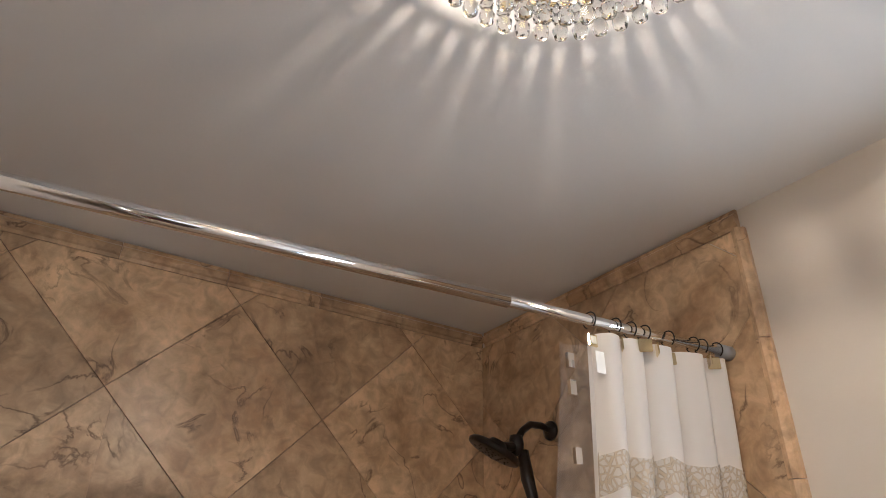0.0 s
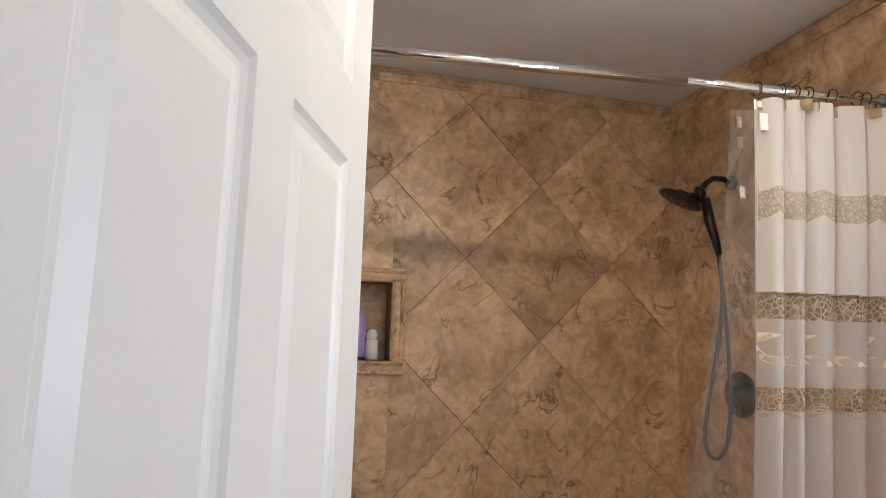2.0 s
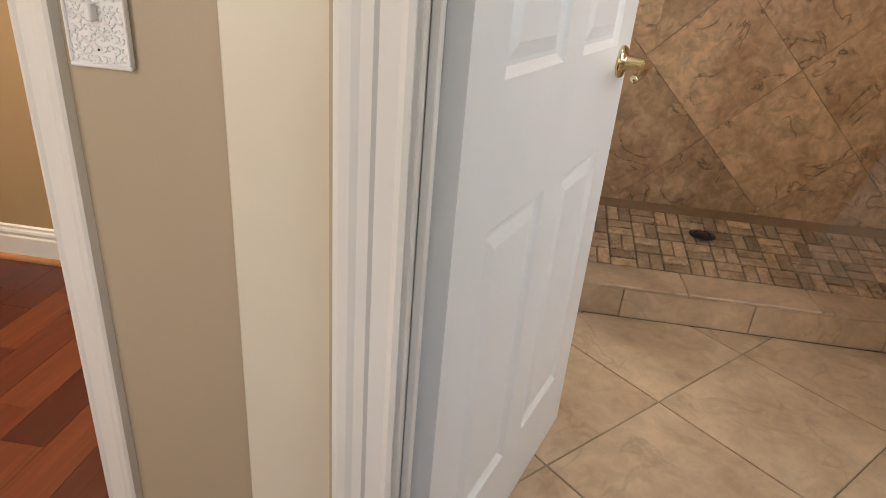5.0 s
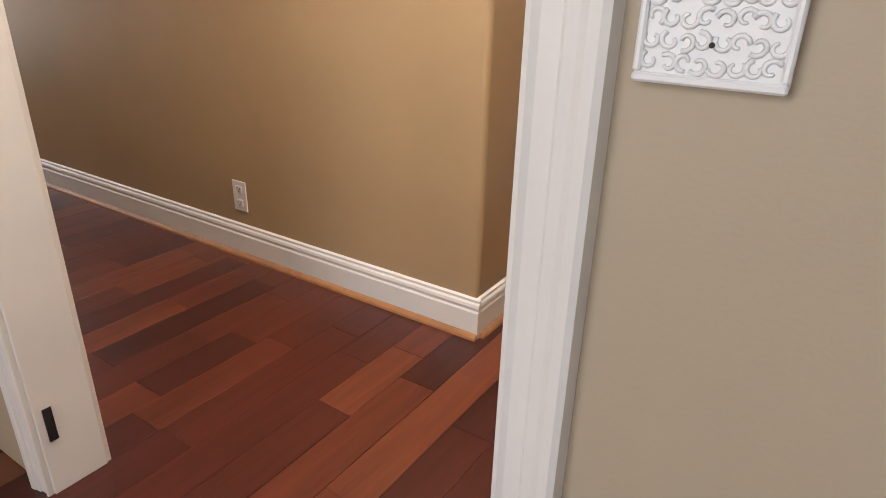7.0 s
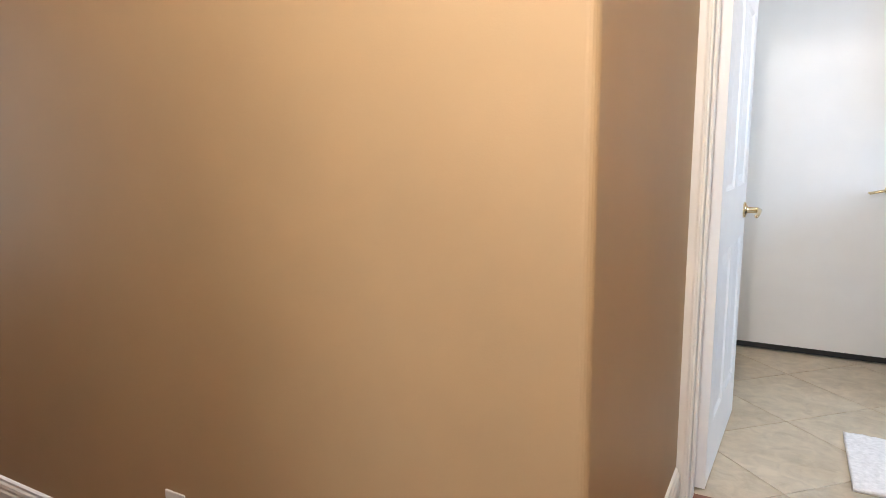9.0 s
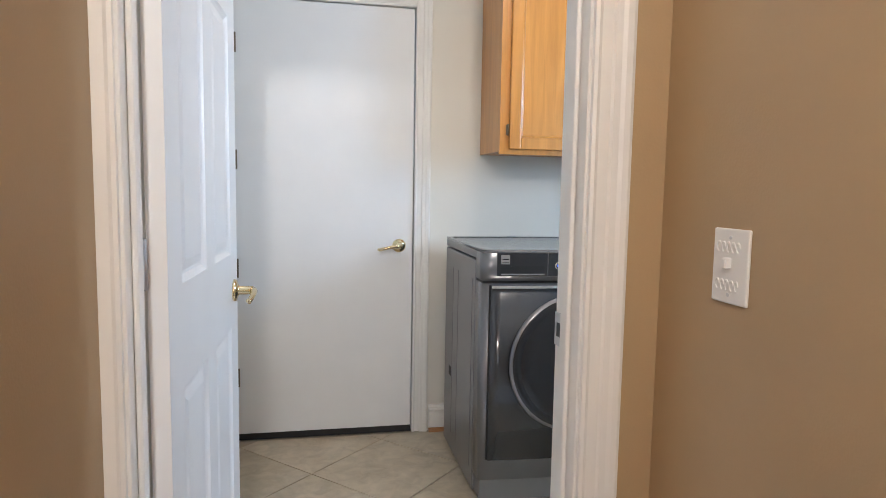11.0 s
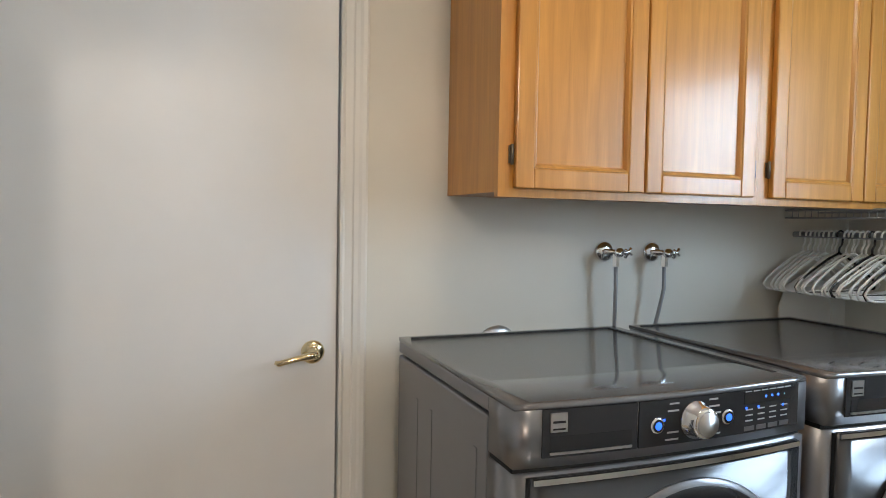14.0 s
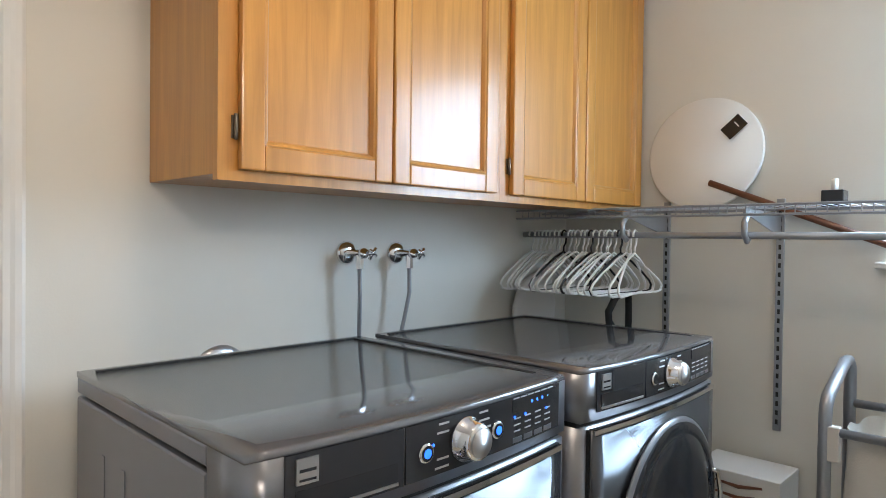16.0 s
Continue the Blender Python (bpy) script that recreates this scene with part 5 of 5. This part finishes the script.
cw = mesh_of("cross_wire", tube([(SX0, 0, SZ - 0.028), (SX0, 0, SZ + 0.003), (SX1, 0, SZ + 0.003)], 0.0018, 5), M_GREY)
n_w = int((SY1 - SY0) / 0.026)
for k in range(n_w):
    w_ = new("cross_wire", cw)
    w_.parent = shelf
    w_.location = (0, SY0 + 0.01 + k * 0.026, 0)
for i, y in enumerate((3.885, 3.495, 3.105)):
    st = thing("shelf_standard", "slotted grey metal shelf standard on the wall", "shelf standard", (WX, y, 0), "standards along the wall")
    part("rail", boxed(-0.012, 0, -0.012, 0.012, 0.63, 1.40, bevel=0.0015), M_GREY, st)
    slot = mesh_of("slot", boxed(-0.0128, -0.0118, -0.004, 0.004, -0.008, 0.008), M_BLACK)
    for k in range(24):
        s_ = new("slot", slot)
        s_.parent = st
        s_.location = (0, 0, 0.66 + k * 0.0305)
    bk = thing("shelf_bracket", "grey steel shelf bracket", "bracket", (WX - 0.013, y, SZ), "brackets under the wire shelf")
    bm = bmesh.new()
    pr = [(-0.0, -0.01), (-0.0, -0.085), (-0.02, -0.085), (-0.30, -0.028), (-0.335, -0.028), (-0.335, -0.012), (-0.30, -0.01)]
    f0 = [bm.verts.new((x, -0.003, z)) for x, z in pr]
    f1 = [bm.verts.new((x, 0.003, z)) for x, z in pr]
    bm.faces.new(f0)
    bm.faces.new(f1[::-1])
    for k in range(len(pr)):
        bm.faces.new((f0[k], f0[(k + 1) % len(pr)], f1[(k + 1) % len(pr)], f1[k]))
    part("arm", bm, M_GREY, bk)
    part("rod_hook", tube([(-0.295, 0, -0.02), (-0.33, 0, -0.05), (-0.33, 0, -0.085), (-0.305, 0, -0.105), (-0.28, 0, -0.09)], 0.009, 8), M_GREY, bk, "", True)
HRX, HRZ = 1.255, 1.274
hr = thing("hanging_rod", "grey metal hanging rod under the wire shelf", "hanging rod", (0, 0, 0))
part("bar", tube([(HRX, 2.66, HRZ), (HRX, SY1, HRZ)], 0.011, 12), M_GREY, hr, "", True)


def hanger_mesh():
    bm = bmesh.new()
    hook = []
    for k in range(11):
        a = math.radians(200 - 230 * k / 10)
        hook.append((0.016 * math.cos(a), 0, 0.016 * math.sin(a)))
    hook += [(0.012, 0, -0.03), (0.0, 0, -0.045), (0.0, 0, -0.062)]
    sweep(bm, hook, 0.0035, 6)
    body = [(0.0, 0, -0.062), (0.05, 0, -0.082), (0.13, 0, -0.125), (0.185, 0, -0.160), (0.20, 0, -0.178), (0.19, 0, -0.195), (0.165, 0, -0.20), (-0.165, 0, -0.20), (-0.19, 0, -0.195), (-0.20, 0, -0.178), (-0.185, 0, -0.160), (-0.13, 0, -0.125), (-0.05, 0, -0.082)]
    sweep(bm, body, 0.0042, 6, True)
    return bm


hang_white = mesh_of("hanger", hanger_mesh(), M_HANGER, True)
hang_dark = mesh_of("hanger", hanger_mesh(), M_PANEL, True)
rnd = random.Random(7)
for k in range(24):
    y = 3.86 + k * 0.0185 + rnd.uniform(-0.004, 0.004)
    dark = k in (3, 9, 15)
    hgr = new("clothes_hanger", hang_dark if dark else hang_white)
    tilt = rnd.uniform(-4, 4) + (16 if k < 2 else 0)
    hgr.matrix_basis = pose(HRX, y, HRZ + 0.0 , rnd.uniform(-5, 5), 0, tilt + rnd.uniform(-8, 8))
    tagged(hgr, "dark grey plastic clothes hanger" if dark else "white plastic clothes hanger on the rod", "clothes hanger", "hangers on the rod")

disc = thing("round_tabletop", "round white tabletop leaning on the wall, with a black sticker", "tabletop", (WX - 0.052, 3.75, SZ + 0.005))
dbm = lathe([(0, 0), (0.198, 0), (0.203, 0.004), (0.203, 0.014), (0.198, 0.018), (0, 0.018)], (0, 0, 0), "x", 56)
bmesh.ops.transform(dbm, matrix=pose(0.03, 0, 0.203, 0, 6, 0), verts=dbm.verts)
part("top", dbm, M_PLASTIC, disc, "", True)
sbm = boxed(-0.0012, -0.0004, -0.026, 0.026, -0.038, 0.038)
bmesh.ops.transform(sbm, matrix=pose(0.030, -0.105, 0.285, 0, 6, 0) @ pose(0, 0, 0, 48, 0, 0), verts=sbm.verts)
stk = part("sticker", sbm, M_DARK, disc, "black square product sticker")
s2 = boxed(-0.0016, -0.0011, -0.012, 0.012, 0.010, 0.014)
bmesh.ops.transform(s2, matrix=pose(0.030, -0.105, 0.285, 0, 6, 0) @ pose(0, 0, 0, 48, 0, 0), verts=s2.verts)
part("printed_bar", s2, M_INK, stk)
pole = thing("wooden_pole", "dark stained wooden pole leaning along the wall", "pole", (0, 0, 0))
part("shaft", tube([(WX - 0.035, 3.72, 1.462), (WX - 0.035, 3.0, 1.172)], 0.011, 10), M_POLE, pole, "", True)
carton = thing("small_carton", "small white carton with dark top on the wire shelf", "box", (1.50, 3.33, SZ + 0.004))
part("box", boxed(-0.03, 0.03, -0.03, 0.03, 0.0, 0.05, bevel=0.002), M_PANEL, carton)
part("tube_top", lathe([(0, 0.05), (0.010, 0.05), (0.010, 0.085), (0, 0.087)], (0, 0, 0), "z", 12), M_PLASTIC, carton, "", True)

hamper = thing("laundry_hamper", "grey metal framed laundry hamper with a cream canvas bag", "hamper", (1.12, 2.70, 0.0))
for y in (0.0, 0.555):
    arch = [(0, y, LOW), (0, y, 0.80), (0.006, y, 0.835), (0.03, y, 0.862), (0.20, y, 0.925), (0.235, y, 0.925), (0.258, y, 0.905), (0.264, y, 0.87), (0.264, y, LOW)]
    part("frame_arch", tube(arch, 0.016, 12), M_GREY, hamper, "curved grey tube", True)
for x, z in ((0.0, 0.775), (0.264, 0.80), (0.0, 0.10), (0.264, 0.10)):
    part("crossbar", tube([(x, 0.0, z), (x, 0.555, z)], 0.012, 10), M_GREY, hamper, "", True)
bag = bmesh.new()
rings = []
for j in range(9):
    z = 0.775 - 0.62 * j / 8
    ring = []
    for k in range(40):
        a = 2 * math.pi * k / 40
        sx = max(-1, min(1, 1.35 * math.cos(a)))
        sy = max(-1, min(1, 1.35 * math.sin(a)))
        wob = 0.008 * math.sin(5 * a + j) * (0.3 + j / 8)
        ring.append(bag.verts.new((0.132 + (0.112 + wob) * sx, 0.2775 + (0.24 + wob) * sy, z + (0.012 * math.sin(4 * a) if j == 0 else 0))))
    rings.append(ring)
for r0, r1 in zip(rings, rings[1:]):
    for k in range(40):
        bag.faces.new((r0[k], r0[(k + 1) % 40], r1[(k + 1) % 40], r1[k]))
bag.faces.new(rings[-1])
part("bag", bag, M_CANVAS, hamper, "cream canvas bag", True)
for y in (0.04, 0.52):
    part("strap", boxed(-0.013, 0.014, y, y + 0.03, 0.70, 0.79, bevel=0.003), M_CANVAS, hamper)

vac = thing("vacuum_handle", "black looped vacuum handle standing beside the dryer", "vacuum cleaner", (1.36, 3.98, 0.0))
part("loop", tube([(0.02, 0, 0.90), (-0.055, 0, 0.965), (-0.06, 0, 1.0), (-0.01, 0, 1.05), (0.06, 0, 1.065), (0.085, 0, 1.05), (0.088, 0, 0.99), (0.085, 0, 0.90)], 0.013, 10), M_BLACK, vac, "", True)
part("post", tube([(0.03, 0, 0.90), (0.03, 0.01, 0.25)], 0.022, 12), M_BLACK, vac, "", True)
part("grip_block", boxed(0.0, 0.15, -0.02, 0.03, 0.86, 0.91, bevel=0.012, seg=2), M_BLACK, vac)
part("body", boxed(-0.08, 0.14, -0.10, 0.14, LOW + 0.05, 0.30, bevel=0.04, seg=3), M_PANEL, vac, "", True)
part("floor_nozzle", boxed(-0.10, 0.16, -0.18, -0.08, LOW, 0.0, bevel=0.015, seg=2), M_BLACK, vac)

pbox = thing("printed_carton", "white carton with brown line drawings standing on the floor", "cardboard box", (1.40, 3.42, 0.0))
part("box", boxed(-0.06, 0.13, 0.0, 0.26, LOW, 0.53, bevel=0.002), M_PLASTIC, pbox)
for k in range(5):
    z = 0.50 - k * 0.035
    part("printed_mark", tube([(-0.061, 0.05 + 0.02 * k, z), (-0.061, 0.12, z - 0.012), (-0.061, 0.20, z - 0.006)], [0.004, 0.007, 0.003], 5), M_POLE, pbox)

bagw = thing("plastic_bag", "white crumpled plastic bag hanging behind the hangers", "bag", (1.30, LBY1 - 0.03, 1.0))
bb = bmesh.new()
turned(bb, [(0.02, 0.12), (0.10, 0.09), (0.14, 0.0), (0.13, -0.10), (0.06, -0.14), (0, -0.15)], (0, 0, 0), "z", 20)
for v in bb.verts:
    v.co.y = v.co.y * 0.18
    v.co += noise.noise_vector(v.co * 9) * 0.012
part("sack", bb, M_PLASTIC, bagw, "", True)

LAUNDRY_FIT = Matrix.Translation((-0.108, 0, 0))
for ob in bpy.data.objects:
    if ob not in before_laundry and ob.parent is None:
        ob.matrix_basis = LAUNDRY_FIT @ ob.matrix_basis

rug = thing("floor_mat", "white cotton bath mat on the tile floor", "mat", (-0.535, 2.995, 0.0))
rb = bmesh.new()
bmesh.ops.create_grid(rb, x_segments=60, y_segments=50, size=0.5)
for v in rb.verts:
    x, y = v.co.x * 0.66, v.co.y * 0.49
    v.co = (x, y, 0.012 + 0.003 * noise.noise(Vector((x * 40, y * 40, 0))) + 0.004 * noise.noise(Vector((x * 7, y * 7, 3))))
ext = bmesh.ops.extrude_face_region(rb, geom=rb.faces[:])
for v in [g for g in ext["geom"] if isinstance(g, bmesh.types.BMVert)]:
    v.co.z = 0.001
part("surface", rb, M_MAT, rug, "", True)

# ---- pieces of walls and floors ----
def clip_poly(poly, x0, x1, y0, y1):
    for axis, lim, keep in ((0, x0, 1), (0, x1, -1), (1, y0, 1), (1, y1, -1)):
        out = []
        for a, b in zip(poly, poly[1:] + poly[:1]):
            ina, inb = (a[axis] - lim) * keep >= 0, (b[axis] - lim) * keep >= 0
            if ina:
                out.append(a)
            if ina != inb:
                k = (lim - a[axis]) / (b[axis] - a[axis])
                out.append((a[0] + (b[0] - a[0]) * k, a[1] + (b[1] - a[1]) * k))
        poly = out
        if len(poly) < 3:
            return []
    return poly


def slab(poly, place, deep, chamfer=0.0009):
    """A flat piece from a polygon; place maps (u, v, out) into the room."""
    bm = bmesh.new()
    cx = sum(p[0] for p in poly) / len(poly)
    cy = sum(p[1] for p in poly) / len(poly)
    def ring(h, inset):
        vs = []
        for x, y in poly:
            d = math.hypot(x - cx, y - cy) or 1
            vs.append(bm.verts.new(place(x - (x - cx) / d * inset, y - (y - cy) / d * inset, h)))
        return vs
    r0, r1, r2 = ring(0, 0), ring(deep - chamfer, 0), ring(deep, chamfer * 1.4)
    n = len(poly)
    for a, b in ((r0, r1), (r1, r2)):
        for i in range(n):
            bm.faces.new((a[i], a[(i + 1) % n], b[(i + 1) % n], b[i]))
    bm.faces.new(r2)
    bm.faces.new(r0[::-1])
    return bm


def diamond_tiles(parent, u0, v0, pitch, rect, place, mat, deep, gap=0.003, hole=None, name="tile"):
    """Square tiles laid on the diagonal over a rectangle; grid crossing at (u0, v0) in turned axes."""
    s = math.sqrt(0.5)
    x0, x1, y0, y1 = rect
    n = int(4 / pitch)
    for i in range(-n, n):
        for j in range(-n, n):
            c = []
            for du, dv in ((gap / 2, gap / 2), (pitch - gap / 2, gap / 2), (pitch - gap / 2, pitch - gap / 2), (gap / 2, pitch - gap / 2)):
                u, v = u0 + i * pitch + du, v0 + j * pitch + dv
                c.append(((u - v) * s, (u + v) * s))
            pieces = [(x0, x1, y0, y1)]
            if hole:
                hx0, hx1, hy0, hy1 = hole
                pieces = [(x0, hx0, y0, y1), (hx1, x1, y0, y1), (hx0, hx1, y0, hy0), (hx0, hx1, hy1, y1)]
                if not any(hx0 < p[0] < hx1 and hy0 < p[1] < hy1 for p in c) and not clip_poly(c, *hole):
                    pieces = [(x0, x1, y0, y1)]
            for r in pieces:
                poly = clip_poly(c, *r)
                if len(poly) < 3:
                    continue
                area2 = abs(sum(a[0] * b[1] - b[0] * a[1] for a, b in zip(poly, poly[1:] + poly[:1])))
                if area2 < 0.0012:
                    continue
                part(name, slab(poly, place, deep), mat, parent)


wb_ = bpy.data.objects["wall_bath_back"]
ww_ = bpy.data.objects["wall_bath_window"]
back_u, back_v = 1.716, 0.313
diamond_tiles(wb_, back_u, back_v, 0.424, (BX0, BX1, SH, 2.385), lambda u, v, o: (u, BY1 - o, v), M_TILE, 0.010, 0.0016, hole=(0.112, 0.419, 1.352, 1.630))
diamond_tiles(ww_, 0.18, 0.02, 0.424, (TRIM_Y + 0.022, BY1 - 0.010, SH, 2.385), lambda u, v, o: (BX1 - o, u, v), M_TILE, 0.010, 0.0016)
PENCIL = [(0, 0), (0, 0.012), (0.010, 0.014), (0.014, 0.020), (0.024, 0.026), (0.034, 0.024), (0.040, 0.016), (0.050, 0.016), (0.054, 0.010), (0.054, 0)]
x = BX0
while x < BX1 - 0.03:
    x2 = min(x + 0.30, BX1 - 0.012)
    part("trim_piece", moulding(bmesh.new(), PENCIL, (x + 0.001, BY1, 2.386), (x2 - 0.001, BY1, 2.386), (0, -1, 0), (0, 0, 1)), M_TILE, wb_)
    x = x2
y = TRIM_Y
while y < BY1 - 0.04:
    y2 = min(y + 0.30, BY1 - 0.028)
    part("trim_piece", moulding(bmesh.new(), PENCIL, (BX1, y + 0.001, 2.386), (BX1, y2 - 0.001, 2.386), (-1, 0, 0), (0, 0, 1)), M_TILE, ww_)
    y = y2
z = 0.0
while z < 2.38:
    z2 = min(z + 0.30, 2.385)
    part("trim_piece", moulding(bmesh.new(), [(u * 0.62, v) for u, v in PENCIL], (BX1, TRIM_Y - 0.012, z + 0.001), (BX1, TRIM_Y - 0.012, z2 - 0.001), (-1, 0, 0), (0, 1, 0)), M_TILE, ww_)
    z = z2
cbm = structure("shower_curb", boxed(BX0, BX1, CURB0 + 0.012, CURB1 - 0.005, -0.006, CURBZ - 0.012), M_GROUT, "travertine curb in front of the shower", "shower curb")
for k in range(6):
    xa = -0.235 + k * 0.455 - 0.30
    a, b = max(BX0, xa), min(BX1 - 0.011, xa + 0.452)
    if b - a > 0.02:
        part("curb_tile", boxed(a, b, CURB0, CURB0 + 0.012, 0.0, CURBZ - 0.0125, bevel=0.002), M_FTILE, cbm)
    a, b = max(BX0, xa + 0.22), min(BX1 - 0.011, xa + 0.672)
    if b - a > 0.02:
        part("curb_cap", boxed(a, b, CURB0 - 0.004, CURB1, CURBZ - 0.012, CURBZ + 0.002, bevel=0.003), M_FTILE, cbm)
sf_bm = boxed(BX0, BX1, CURB1 - 0.004, BY1, -0.006, SH - 0.010)
for v in sf_bm.verts:
    if v.co.z > 0.05:
        v.co.z = floor_z(v.co.y) - 0.010
sfl = structure("shower_floor", sf_bm, M_GROUT, "travertine mosaic shower floor with a round drain", "shower floor")
mos_a = mesh_of("mosaic_tile", boxed(-0.0475, 0.0475, -0.0225, 0.0225, -0.012, 0, bevel=0.002), M_MOSAIC)
mos_b = mesh_of("mosaic_tile", boxed(-0.0225, 0.0225, -0.0475, 0.0475, -0.012, 0, bevel=0.002), M_MOSAIC)
SLOPE = math.degrees(math.atan2(SH_BACK - SH, BY1 - CURB1))
for i in range(19):
    for j in range(6):
        bx, by_ = BX0 + 0.05 + i * 0.1, CURB1 + 0.05 + j * 0.1
        if bx > BX1 - 0.05 or by_ > BY1 - 0.055:
            continue
        for k in (-0.025, 0.025):
            hz = (i + j) % 2 == 0
            t_ = new("mosaic_tile", mos_a if hz else mos_b)
            t_.parent = sfl
            ty = by_ + (k if hz else 0)
            t_.matrix_basis = pose(bx + (0 if hz else k), ty, floor_z(ty) + random.uniform(-0.0008, 0.0008), SLOPE)
drain = thing("shower_drain", "round dark bronze drain in the shower floor", "drain", (0.722, 1.92, floor_z(1.92) + 0.001))
part("cover", lathe([(0, 0), (0.052, 0), (0.054, 0.002), (0.050, 0.005), (0, 0.005)], (0, 0, 0), "z", 28), M_BRONZE, drain, "", True)
for k in range(12):
    a = 2 * math.pi * k / 12
    part("slot", lathe([(0, 0.005), (0.007, 0.005), (0.007, 0.0056), (0, 0.0056)], (0.03 * math.cos(a), 0.03 * math.sin(a), 0), "z", 8), M_BLACK, drain)

s2_ = math.sqrt(0.5)
diamond_tiles(floor_bath, (0.439 + 1.014) * s2_, (1.014 - 0.439) * s2_, 0.470, (BX0, BX1, 0.132, CURB0 - 0.003), lambda u, v, o: (u, v, -0.006 + o), M_FTILE, 0.006, 0.005, name="floor_tile")
diamond_tiles(floor_laundry, 1.1, 0.31, 0.460, (LBX0, LBX1, LY + 0.075, LBY1 - 0.017), lambda u, v, o: (u, v, -0.006 + o), M_LTILE, 0.006, 0.004, name="floor_tile")

# hardwood planks along y
rnd = random.Random(11)
PW = 0.1145
xk = -1.443 - 34 * PW
plank_cache = {}
while xk < HX:
    yk = 0.305 - rnd.uniform(0.0, 0.5)
    while yk < LY + 0.03:
        ln_ = rnd.choice((0.32, 0.45, 0.6, 0.75, 0.9))
        a, b = max(yk, 0.065), min(yk + ln_, LY + 0.03)
        if not (xk + PW < HLX and a > HY) and b - a > 0.02 and xk > -5.4:
            key = round(b - a, 3)
            if key not in plank_cache:
                plank_cache[key] = mesh_of("plank", boxed(-PW / 2 + 0.0004, PW / 2 - 0.0004, 0.0004, key - 0.0004, -0.012, 0, bevel=0.0008), M_WOOD)
            p_ = new("plank", plank_cache[key])
            p_.parent = floor_hall
            p_.location = (xk + PW / 2, a, rnd.uniform(-0.0003, 0.0003))
        yk += ln_
    xk += PW
